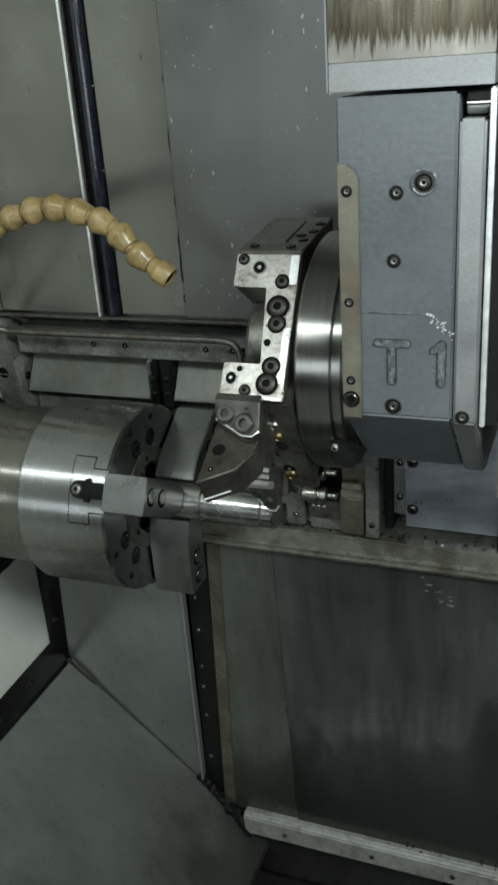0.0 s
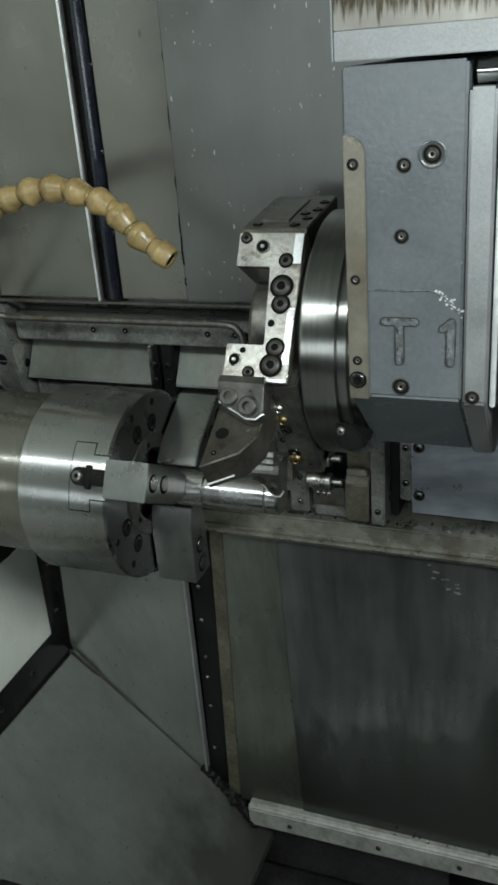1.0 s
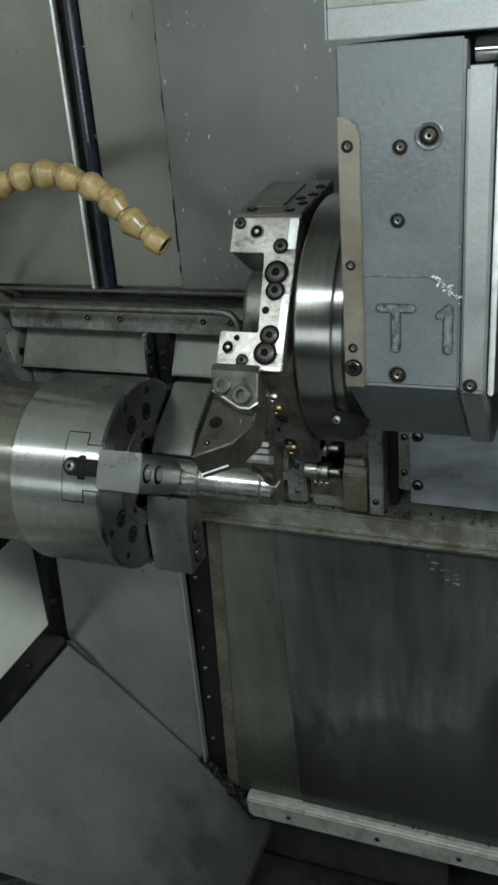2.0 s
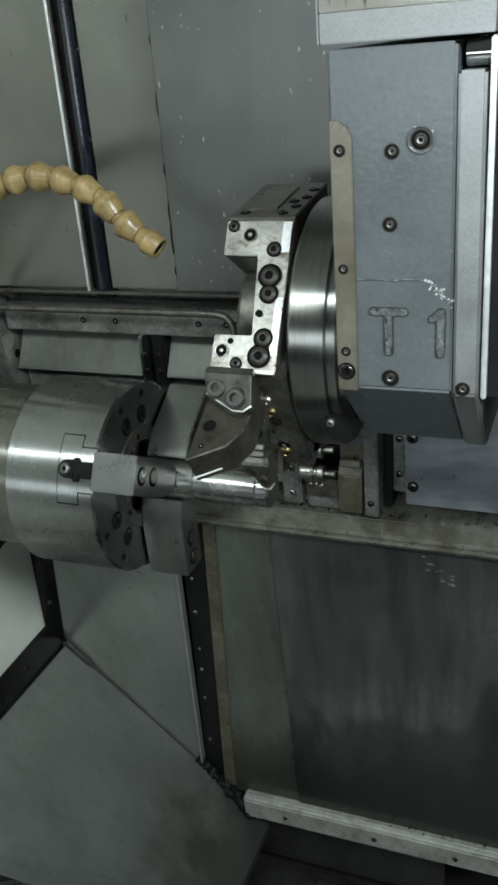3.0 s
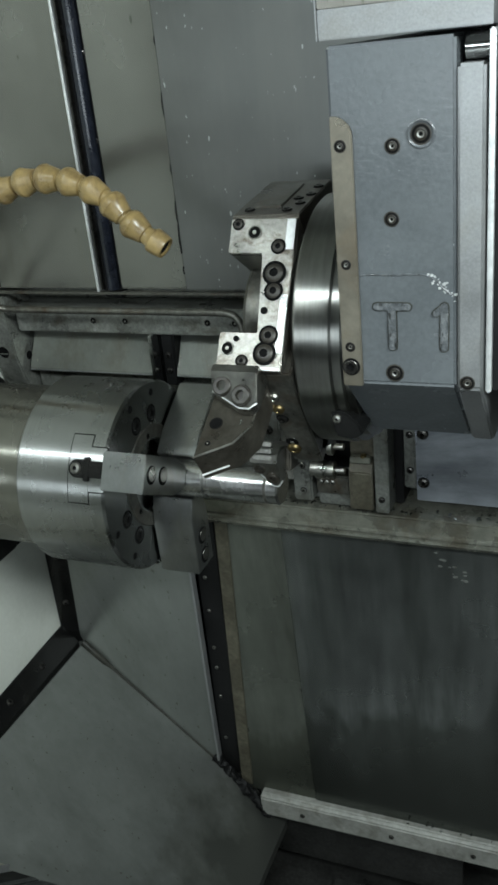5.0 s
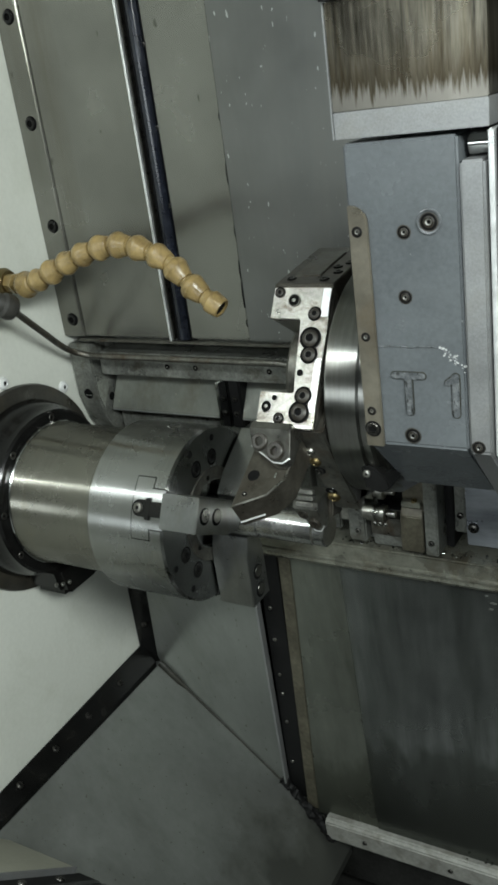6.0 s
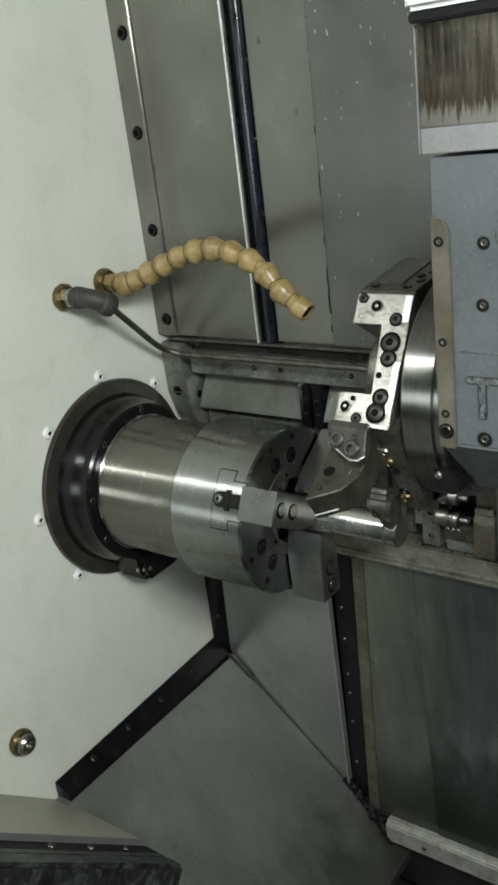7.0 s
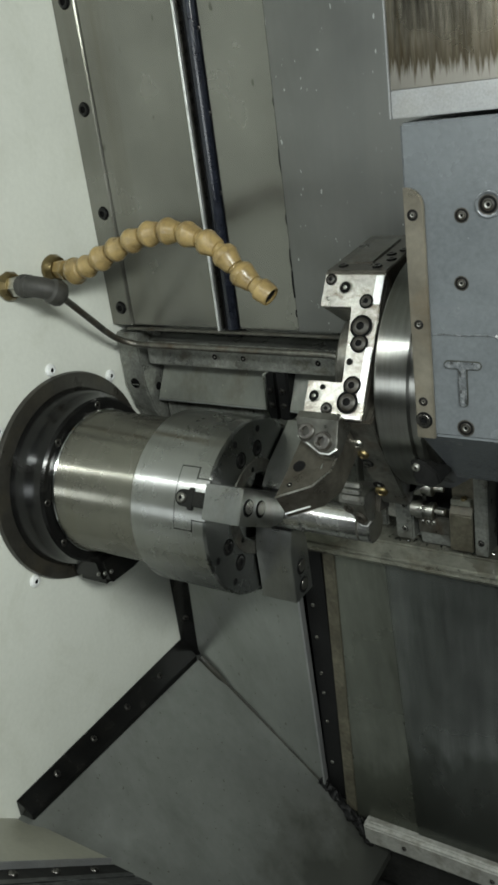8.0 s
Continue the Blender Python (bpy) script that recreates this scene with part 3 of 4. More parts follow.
structure("slide_cover", box(0.673, 1.55, 0.155, 0.184, 0.905, 1.12, 0.001), M_BED, "grey slide cover further along the bed", "cover")

# ledge and lower apron
structure("bed_ledge", profile_x([(0.128, 0.902), (0.184, 0.912), (0.184, 0.862), (0.135, 0.862), (0.126, 0.872)], 0.255, 1.55, 0.002), M_LIP, "oily brown-stained ledge along the bed", "ledge")
structure("ledge_bead", tube([(0.256, 0.129, 0.880), (0.7, 0.129, 0.880), (1.54, 0.129, 0.880)], 0.0045, 10), M_LIP, "thin oily bead along the ledge", "trim")
structure("apron_panel", profile_x([(0.151, 0.861), (0.160, 0.861), (0.200, 0.340), (0.192, 0.340)], 0.272, 0.378, 0.0005), M_APRON_DULL, "dull olive oily apron panel with a brown edge", "panel")
structure("apron_panel", profile_x([(0.149, 0.861), (0.160, 0.861), (0.200, 0.340), (0.190, 0.340)], 0.3785, 1.55, 0.0005), M_APRON, "dark oily stainless apron panel", "panel")
structure("residue_strip", turned(profile_x([(0.1485, 0.861), (0.160, 0.861), (0.200, 0.350), (0.1890, 0.350)], 0.2695, 0.2880, 0.0008), Matrix(((1, 0, 0.06, -0.036), (0, 1, 0, 0), (0, 0, 1, 0), (0, 0, 0, 1)))), M_RUST, "brown oil residue strip along the apron edge", "strip")
# Black backing sheet stands in for the shade between the lower panels.
structure("apron_recess", box(0.0065, 0.60, 0.2045, 0.215, 0.2, 0.86), M_PIT, "black sheet painting the shade behind the lower panels", "wall")
LEAN = Matrix(((1, 0, 0.06, -0.036), (0, 1, 0, 0), (0, 0, 1, 0), (0, 0, 0, 1)))
sheet = turned(profile_x([(0.130, 0.86), (0.137, 0.86), (0.203, 0.30), (0.196, 0.30)], 0.010, 0.232, 0.0005), LEAN)
for v in sheet.verts:
    if v.co.x < 0.1:
        v.co.x = 0.0255 + 0.13 * (v.co.z - 0.62)
structure("corner_panel", sheet, M_CHUTE, "grey sheet corner panel under the chuck", "panel")
edge = structure("corner_edge", turned(profile_x([(0.126, 0.86), (0.137, 0.86), (0.192, 0.392), (0.181, 0.392)], 0.2325, 0.2365, 0.0005), LEAN), M_LIPSTEEL, "bright folded edge of the corner panel", "trim")
gap = structure("gap_seal", turned(profile_x([(0.145, 0.86), (0.189, 0.86), (0.204, 0.36), (0.196, 0.36)], 0.237, 0.2690, 0.0005), LEAN), M_RUBBER, "black gap seal between the lower panels", "seal")
for z in (0.44, 0.53, 0.59, 0.63, 0.70, 0.76):
    screw(gap, (0.2475 + 0.06 * (z - 0.6), 0.145 + (0.86 - z) * 0.102, z), (0, -1, 0.03), 0.003, M_STEEL, "button")
chute = structure("chute", prism([(0.004, 0.6035), (0.0275, 0.6035), (0.320, 0.2745), (0.320, 0.258), (0.004, 0.59)], 0.70, 0.001, Matrix.Translation((0, 0.203, 0)) @ XZ), M_CHUTE, "grey stainless chip chute sloping from the headstock", "chute")
structure("chute_bead", revolve([(0, 0), (0, 0.0075), (0.045, 0.0068), (0.062, 0.0030), (0.18, 0.0024), (0.295, 0.0030), (0.295, 0)], axis_to((0.026, 0.159, 0.604), (0.195, 0.027, -0.219)), 12), M_GRIME, "dark oily sealing bead along the chute", "seal")
sludge = tube(smooth_line([(0.214, 0.186, 0.398), (0.232, 0.187, 0.376), (0.262, 0.184, 0.346), (0.292, 0.180, 0.318), (0.304, 0.178, 0.306)], 14), 0.0075, 20)
for v in sludge.verts:
    v.co += noise.noise_vector(v.co * 120) * 0.006 + noise.noise_vector(v.co * 420) * 0.0025
tagged(part("sludge", sludge, M_RUBBER, smooth=80), "black oily chip sludge at the foot of the chute", "sludge", kind="stuff")
bar = structure("conveyor_bar", profile_x([(0.180, 0.3475), (0.200, 0.3475), (0.200, 0.309), (0.173, 0.309), (0.173, 0.3425)], 0.291, 1.55, 0.002), M_BAR, "chipped whitish steel bar over the conveyor", "bar")
for x in (0.36, 0.50, 0.62):
    screw(bar, (x, 0.173, 0.325), (0, -1, 0), 0.004, M_SCREW, "button")
structure("conveyor_belt", box(0.40, 1.54, -0.45, 0.19, 0.171, 0.186, 0.002), M_PIT, "oily black chip conveyor belt", "conveyor")

rng = random.Random(5)
# Pale flat flecks paint the spots of glare on the apron.
flecks = bmesh.new()
for _ in range(14):
    x, z, r = rng.uniform(0.575, 0.612), 0.0, rng.uniform(0.0006, 0.0016)
    z = 0.838 - (x - 0.575) * 0.7 + rng.uniform(-0.010, 0.010)
    spot = prism([(x + 2.2 * r * math.cos(q * 1.05), z + r * math.sin(q * 1.05)) for q in range(6)], 0.0004, 0.0, Matrix(((1, 0, 0, 0), (0, 0, 1, 0.1480 + (0.861 - z) * 0.0787), (0, 1, 0, 0), (0, 0, 0, 1))))
    merge(flecks, spot)
tagged(part("glare_flecks", flecks, M_BED), "pale flecks painting glare on the apron panel", "drops", kind="stuff")

# sloping front lip and door rail beside the headstock
SLOPE = Vector((0, -0.727, 0.687))


def sloped(x0, x1, start, length, drop0, drop1, bevel):
    """A bar that climbs towards the door: start is its lower end (y, z), the drops go down from its top face."""
    n = Vector((0, -0.687, -0.727))
    y0, z0 = start
    pts = []
    for s, d in ((0, drop0), (length, drop0), (length, drop1), (0, drop1)):
        p = Vector((0, y0, z0)) + SLOPE * s + n * d
        pts.append((p.y, p.z))
    return profile_x(pts, x0, x1, bevel)


structure("front_lip", sloped(0.001, 0.150, (-0.216, 0.590), 0.35, 0.0, 0.02, 0.001), M_TAN, "beige painted sloping front lip of the enclosure", "panel")
structure("front_lip_edge", sloped(0.1505, 0.1530, (-0.214, 0.588), 0.352, -0.0010, 0.02, 0.0008), M_LIPSTEEL, "pale worn edge of the front lip", "trim")
door_rail = structure("door_rail", sloped(0.1535, 0.1895, (-0.210, 0.584), 0.37, 0.006, 0.05, 0.002), M_RUBBER, "black door rail with screws", "rail")
for s in (0.06, 0.13, 0.20):
    p = Vector((0.170, -0.210, 0.584)) + SLOPE * s + Vector((0, 0.687, 0.727)) * -0.006
    screw(door_rail, p, (0, 0.687, 0.727), 0.006, M_SCREW, "button")
structure("door_seal", sloped(0.190, 0.207, (-0.224, 0.598), 0.36, 0.002, 0.05, 0.003), M_SCUFF, "scuffed black rubber door seal", "seal")
structure("door_seal", sloped(0.2075, 0.240, (-0.228, 0.602), 0.36, 0.0, 0.05, 0.005), M_SCUFF, "outer scuffed black rubber lip of the door seal", "seal")

# ---- spindle, chuck and workpiece ----
flange = thing("spindle_flange", (0.0, 0, 1.0), "black oily spindle flange on the cream headstock wall", "flange")
part("ring", revolve([(0.001, 0.10), (0.001, 0.140), (0.004, 0.1405), (0.008, 0.139), (0.009, 0.122), (0.009, 0.10)], SPINDLE, 96), M_FLANGE, flange, "dark brown steel ring")
part("collar", revolve([(0.008, 0.095), (0.008, 0.120), (0.022, 0.118), (0.034, 0.114), (0.040, 0.110), (0.050, 0.109), (0.053, 0.106), (0.053, 0.088)], SPINDLE, 96), M_BLACK, flange, "black stepped collar")
# drip lug under the collar
LUG_M = Matrix.Translation((0.010, 0, 1.0)) @ ALONG_X
part("drip_lug", prism([(-0.052, -0.09), (-0.045, -0.131), (-0.033, -0.139), (0.030, -0.139), (0.045, -0.12), (0.045, -0.09)], 0.058, 0.007, LUG_M), M_BLACK, flange, "black drip lug")
for a in (8, 52, -28, 100):
    r = radians(a)
    screw(flange, (0.0525, -0.1005 * math.cos(r), 1 + 0.1005 * math.sin(r)), (1, 0, 0), 0.005, M_SCREW, "socket")
for a in (-62, -68, -74):
    r = radians(a)
    screw(flange, (0.0682, -0.122 * math.cos(r), 1 + 0.122 * math.sin(r)), (1, 0, 0), 0.003, M_STEEL, "button")

chuck = thing("lathe_chuck", (0.20, 0, 1.0), "ground steel three-jaw lathe chuck on the spindle", "chuck")
part("spindle_nose", revolve([(0.050, 0.05), (0.050, 0.0935), (0.056, 0.0945), (0.060, 0.092), (0.187, 0.092), (0.187, 0.05)], SPINDLE, 128), M_NOSE, chuck, "oily brownish steel spindle nose")
part("nose_ring", revolve([(0.0540, 0.0920), (0.0540, 0.0950), (0.0575, 0.0950), (0.0585, 0.0940), (0.0585, 0.0920)], SPINDLE, 96), M_CHROME, chuck, "bright clamping ring")
part("body", revolve([(0.188, 0.03), (0.188, 0.1015), (0.1915, 0.105), (0.2925, 0.105), (0.295, 0.1025), (0.295, 0.040), (0.290, 0.038), (0.290, 0.024), (0.230, 0.024)], SPINDLE, 160), M_CHUCK, chuck, "ground steel chuck body")
part("front_ring", revolve([(0.2951, 0.041), (0.2965, 0.042), (0.2965, 0.056), (0.2951, 0.057)], SPINDLE, 64), M_DARK, chuck, "dark inner front ring")


def jaw_frame(phi):
    """Local z points outwards at phi, local x along the spindle."""
    return Matrix.Translation((0, 0, 1.0)) @ Matrix.Rotation(radians(90 - phi), 4, "X")


def curved_plate(phi, half, x0, x1, r0, r1, steps=14):
    """A piece of the chuck's round surface: middle angle, half width in degrees, along the spindle, inner and outer radius."""
    bm = bmesh.new()
    rows = []
    for k in range(steps + 1):
        a = radians(phi - half + 2 * half * k / steps)
        c, d = -math.cos(a), math.sin(a)
        rows.append([bm.verts.new((x, r * c, 1 + r * d)) for x, r in ((x0, r0), (x1, r0), (x1, r1), (x0, r1))])
    for a, b in zip(rows, rows[1:]):
        for k in range(4):
            n = (k + 1) % 4
            bm.faces.new((a[k], a[n], b[n], b[k]))
    bm.faces.new(rows[0][::-1])
    bm.faces.new(rows[-1])
    return bm


for phi in (28.5, 148.5, 268.5):
    m = jaw_frame(phi)
    # top jaw: a block with a chamfered nose that grips the bar
    out = [(-0.0195, 0.113), (0.0195, 0.113), (0.0195, 0.045), (0.012, 0.0205), (-0.012, 0.0205), (-0.0195, 0.045)]
    jaw = part("jaw", prism(out, 0.0475, 0.0010, m @ Matrix.Translation((0.2970, 0, 0)) @ ALONG_X), M_JAW, chuck, "soft steel top jaw with two counterbored holes")
    part("slot_gap", curved_plate(phi, 19.8, 0.2530, 0.2780, 0.100, 0.10525), M_BLACK, chuck, "dark clearance gap of the jaw slot")
    part("slot_gap", curved_plate(phi, 13.0, 0.2782, 0.2948, 0.100, 0.10525), M_BLACK, chuck, "dark clearance gap of the jaw slot")
    part("jaw_guide", curved_plate(phi, 19.0, 0.2541, 0.2772, 0.101, 0.1056), M_CHUCK, chuck, "curved guide of the master jaw")
    part("master_jaw", curved_plate(phi, 12.2, 0.2774, 0.2955, 0.101, 0.1056), M_CHUCK, chuck, "sliding master jaw")
    slot = [(0.2555 + 0.0085 + 0.0095 * math.cos(radians(a)), 0.0095 * math.sin(radians(a))) for a in range(90, 271, 20)] + [(0.2745, -0.0095), (0.2745, 0.0095)]
    part("screw_pocket", prism(slot, 0.0016, 0.0, m @ Matrix.Translation((0, 0, 0.1046))), M_BLACK, chuck, "black rounded screw pocket")
    part("key", turned(box(0.2725, 0.2960, -0.0085, 0.0085, 0.1020, 0.1068, 0.001), m), M_BLACK, chuck, "black key")
    part("key_collar", turned(box(0.2715, 0.2790, -0.0125, 0.0125, 0.1020, 0.1072, 0.001), m), M_BLACK, chuck, "black key collar")
    screw(chuck, m @ Vector((0.2630, 0, 0.1062)), m.to_3x3() @ Vector((0, 0, 1)), 0.0062, M_CLAMP, "button")
    for rr in (0.073, 0.098):
        mouth = m @ Vector((0.3445, 0, rr))
        # Flat discs paint each hole: black for shade, paler offset for the lit wall.
        bore = part("counterbore", revolve([(0, 0), (0, 0.0096), (0.0003, 0.0096), (0.0004, 0.0093), (0.0004, 0)], axis_to(mouth, (1, 0, 0)), 28), M_HOLE_SHADE, jaw, "flat black disc painting the hole's shade")
        part("bore_light", revolve([(0, 0), (0, 0.0074), (0.0003, 0.0072), (0.0003, 0)], axis_to(mouth + Vector((0.0004, 0.0017, 0.0003)), (1, 0, 0)), 28), M_CLAMP, bore, "pale offset disc painting the bore's lit side")
    for off, rad, size, kind in ((-14.5, 0.069, 0.0100, "deep"), (14.5, 0.069, 0.0100, "deep"), (-15, 0.092, 0.0042, "dark"), (15, 0.092, 0.0042, "dark"), (0, 0.047, 0.0032, "dark")):
        r = radians(phi + 60 + off)
        screw(chuck, (0.295 if rad > 0.05 else 0.2966, -rad * math.cos(r), 1 + rad * math.sin(r)), (1, 0, 0), size, M_BLACK, kind, "screw_hole")
workpiece = thing("workpiece", (0.38, 0, 1.0), "bright turned steel bar clamped in the chuck jaws", "workpiece")
part("bar", revolve([(0.25, 0), (0.25, 0.0205), (0.362, 0.0205), (0.364, 0.0185), (0.367, 0.0185), (0.368, 0.0194), (0.4455, 0.0194), (0.4475, 0.0175), (0.4475, 0)], SPINDLE, 64), M_BARSTEEL, workpiece)
part("groove", revolve([(0.432, 0.01946), (0.4325, 0.0196), (0.4345, 0.0196), (0.435, 0.01946)], SPINDLE, 64), M_DARK, workpiece, "dark scribed ring")

# ---- coolant hose and pipe ----
hose = thing("coolant_hose", (0.02, 0.022, 1.275), "tan segmented plastic coolant hose from the headstock wall", "hose")
line = smooth_line([(0.020, 0.036, 1.2715), (0.058, 0.022, 1.2715), (0.100, 0.015, 1.285), (0.145, 0.015, 1.303), (0.188, 0.015, 1.316), (0.219, 0.015, 1.319), (0.247, 0.013, 1.314),
                    (0.270, 0.011, 1.306), (0.289, 0.009, 1.296), (0.304, 0.007, 1.279), (0.322, 0.006, 1.265), (0.346, 0.005, 1.249)], 10)
lengths = [0.0]
for a, b in zip(line, line[1:]):
    lengths.append(lengths[-1] + (b - a).length)


def along(s):
    for i in range(len(line) - 1):
        if lengths[i + 1] >= s:
            k = (s - lengths[i]) / max(1e-9, lengths[i + 1] - lengths[i])
            return line[i].lerp(line[i + 1], k)
    return line[-1]


total, count = lengths[-1], 11
part("nut", revolve([(0, 0), (0, 0.0170), (0.003, 0.0185), (0.007, 0.0185), (0.011, 0.0165), (0.014, 0.0150), (0.014, 0)], axis_to((0.0005, 0.038, 1.2715), (1, 0, 0)), 16), M_BRASS, hose, "oily brass wall nut", smooth=30)
part("collar", revolve([(0, 0), (0, 0.0115), (0.012, 0.0115), (0.020, 0.0135), (0.024, 0.0135), (0.024, 0)], axis_to((0.013, 0.0375, 1.2715), (1, -0.28, 0.02)), 6), M_HOSE, hose, "tan hexagonal hose collar", smooth=20)
SEG = [(0.0, 0.0), (0.0, 0.0084), (0.03, 0.0106), (0.10, 0.0128), (0.20, 0.0141), (0.32, 0.0146), (0.37, 0.0145), (0.40, 0.0138), (0.68, 0.0118), (0.88, 0.0103), (0.91, 0.0082), (1.12, 0.0080), (1.12, 0.0)]
start = 0.032
for k in range(count):
    a, b = along(start + (total - 0.022 - start) * k / count), along(start + (total - 0.022 - start) * (k + 1) / count)
    size = (b - a).length
    wide = (1.08 if k == 0 else 0.96) + 0.08 * random.Random(k).random()
    part("segment", revolve([(s * size, r * wide) for s, r in SEG], axis_to(a, b - a), 24), M_HOSE, hose)
a, b = along(total - 0.024), line[-1]
part("nozzle", revolve([(0, 0), (0, 0.0090), (0.005, 0.0095), (0.009, 0.0128), (0.014, 0.0126), (0.0225, 0.0114), (0.0240, 0.0108), (0.0240, 0.0088), (0.012, 0.0080), (0.012, 0)], axis_to(a, b - a), 24), M_HOSE, hose, "tan nozzle with an open end")
part("bore", revolve([(0, 0), (0, 0.0080), (0.0092, 0.0084), (0.0092, 0.0079), (0.001, 0.0070), (0.001, 0)], axis_to(a + (b - a).normalized() * 0.0125, b - a), 24), M_HOLE_SHADE, hose, "dark nozzle bore")

pipe = thing("coolant_pipe", (0.0, -0.06, 1.272), "grey steel coolant pipe bent along the bed", "pipe")
part("nut", revolve([(0, 0), (0, 0.0165), (0.003, 0.0178), (0.007, 0.0178), (0.011, 0.0160), (0.013, 0.0145), (0.013, 0)], axis_to((0.0005, -0.038, 1.2685), (1, 0, 0)), 12), M_BRASS, pipe, "oily brass wall nut", smooth=20)
part("hex", revolve([(0, 0), (0, 0.0128), (0.013, 0.0128), (0.013, 0)], axis_to((0.013, -0.038, 1.2685), (1, 0, 0)), 6), M_STEEL, pipe, "pale hexagon", smooth=20)
part("elbow", tube(smooth_line([(0.025, -0.038, 1.2685), (0.040, -0.038, 1.2685), (0.054, -0.032, 1.265), (0.064, -0.018, 1.256)]), 0.0128, 18), M_ELBOW, pipe, "dark elbow fitting")
for at, r, wide in ((0.0270, 0.0142, 0.007), (0.0375, 0.0136, 0.004)):
    part("collar", revolve([(0, 0), (0, r - 0.001), (0.001, r), (wide - 0.001, r), (wide, r - 0.001), (wide, 0)], axis_to((at, -0.038, 1.2685), (1, 0.05, 0)), 20), M_ELBOW, pipe, "dark raised collar")
part("coupling", revolve([(0, 0), (0, 0.0125), (0.003, 0.0152), (0.013, 0.0158), (0.018, 0.0140), (0.022, 0.0085), (0.020, 0)], axis_to((0.059, -0.028, 1.2620), (0.25, 0.8, -0.55)), 20), M_ELBOW, pipe)
part("tube", tube(smooth_line([(0.063, -0.022, 1.258), (0.054, 0.03, 1.213), (0.040, 0.085, 1.170), (0.052, 0.108, 1.154), (0.085, 0.110, 1.152), (0.2, 0.110, 1.152), (0.30, 0.110, 1.152), (0.352, 0.110, 1.1515),
                               (0.367, 0.110, 1.145), (0.3715, 0.110, 1.132), (0.370, 0.110, 1.112)], 8), 0.0043, 14), M_DARK, pipe, "bent grey steel tube")
fitting = thing("wall_fitting", (0.0, -0.259, 0.725), "oily brass coolant fitting on the headstock wall", "fitting")
part("nut", revolve([(0, 0), (0, 0.0170), (0.004, 0.0185), (0.008, 0.0180), (0.011, 0.0160), (0.013, 0)], axis_to((0.0005, -0.259, 0.725), (1, 0, 0)), 24), M_BRASS, fitting, smooth=30)
part("nozzle", revolve([(0, 0), (0, 0.014), (0.005, 0.014), (0.007, 0.0125), (0.009, 0.010), (0.009, 0.007), (0.001, 0.006), (0.001, 0)], axis_to((0.0125, -0.259, 0.725), (1, 0, 0)), 20), M_STEEL, fitting, "steel nozzle")

# ---- turret slide block ----
slide_block = thing("turret_housing", (0.60, 0.0, 1.10), "blue-grey painted turret housing with raised lettering", "housing")
part("casting", profile_x([(-0.132, 1.416), (-0.132, 1.173), (-0.052, 1.097), (0.112, 1.094), (0.112, 1.416)], 0.5605, 0.6485, 0.002), M_GREY, slide_block)
part("side_strip", profile_x([(-0.134, 1.398), (-0.134, 1.172), (-0.060, 1.097), (0.112, 1.094), (0.112, 1.398)], 0.6495, 0.668, 0.002), M_LIPSTEEL, slide_block, "lighter grey metal side strip")
part("connector", tube([(0.6525, -0.112, 1.4075), (0.660, -0.112, 1.4075), (0.6695, -0.112, 1.4075)], 0.0085, 20), M_CHROME, slide_block, "bright connector")
STRIP_M = Matrix(((1, 0, 0, 0), (0, 0, 1, -0.1355), (0, 1, 0, 0), (0, 0, 0, 1)))
strip_out = [(0.5615, 1.171), (0.5772, 1.171), (0.5772, 1.357)] + [(0.5632 + 0.014 * math.cos(radians(a)), 1.357 + 0.014 * math.sin(radians(a))) for a in (15, 30, 45, 60, 75, 90)] + [(0.5615, 1.371)]
strip_plate = part("guide_plate", prism(strip_out, 0.0034, 0.0008, STRIP_M), M_STRIP, slide_block, "beige worn steel guide plate")
for z, r in ((1.351, 0.0048), (1.267, 0.0042), (1.203, 0.0042)):
    screw(strip_plate, (0.5685, -0.1356, z), (0, -1, 0), r * 0.95, M_BORE, "recess")
screw(strip_plate, (0.5685, -0.1356, 1.187), (0, -1, 0), 0.0062, M_SCREW, "socket")
for x, z, r in ((0.605, 1.349, 0.006), (0.603, 1.299, 0.006), (0.602, 1.182, 0.0075), (0.657, 1.177, 0.006)):
    screw(slide_block, (x, -0.1322 if x < 0.65 else -0.1342, z), (0, -1, 0), r * 0.95, M_BORE, "recess")
part("washer", revolve([(0, 0.0060), (0, 0.0100), (0.0010, 0.0098), (0.0014, 0.0088), (0.0008, 0.0078), (0.0004, 0.0060)], axis_to((0.625, -0.1320, 1.356), (0, -1, 0)), 32), M_WORN, slide_block, "painted washer ring with rubbed edge")
screw(slide_block, (0.625, -0.1326, 1.356), (0, -1, 0), 0.0076, M_BORE, "recess")
FRONT = Matrix(((1, 0, 0, 0), (0, 0, 1, -0.1352), (0, 1, 0, 0), (0, 0, 0, 1)))


def stroke(a, b, r, lift=0.0):
    """A round-ended raised stroke between two places (x, z) on the housing's front."""
    a, b = Vector(a), Vector(b)
    turn = math.atan2(b.y - a.y, b.x - a.x)
    pts = [a + r * Vector((math.cos(turn + radians(d)), math.sin(turn + radians(d)))) for d in range(90, 271, 30)]
    pts += [b + r * Vector((math.cos(turn + radians(d)), math.sin(turn + radians(d)))) for d in range(-90, 91, 30)]
    return prism([tuple(p) for p in pts], 0.0030, 0.0009, Matrix.Translation((0, 0.0012 - lift, 0)) @ FRONT)


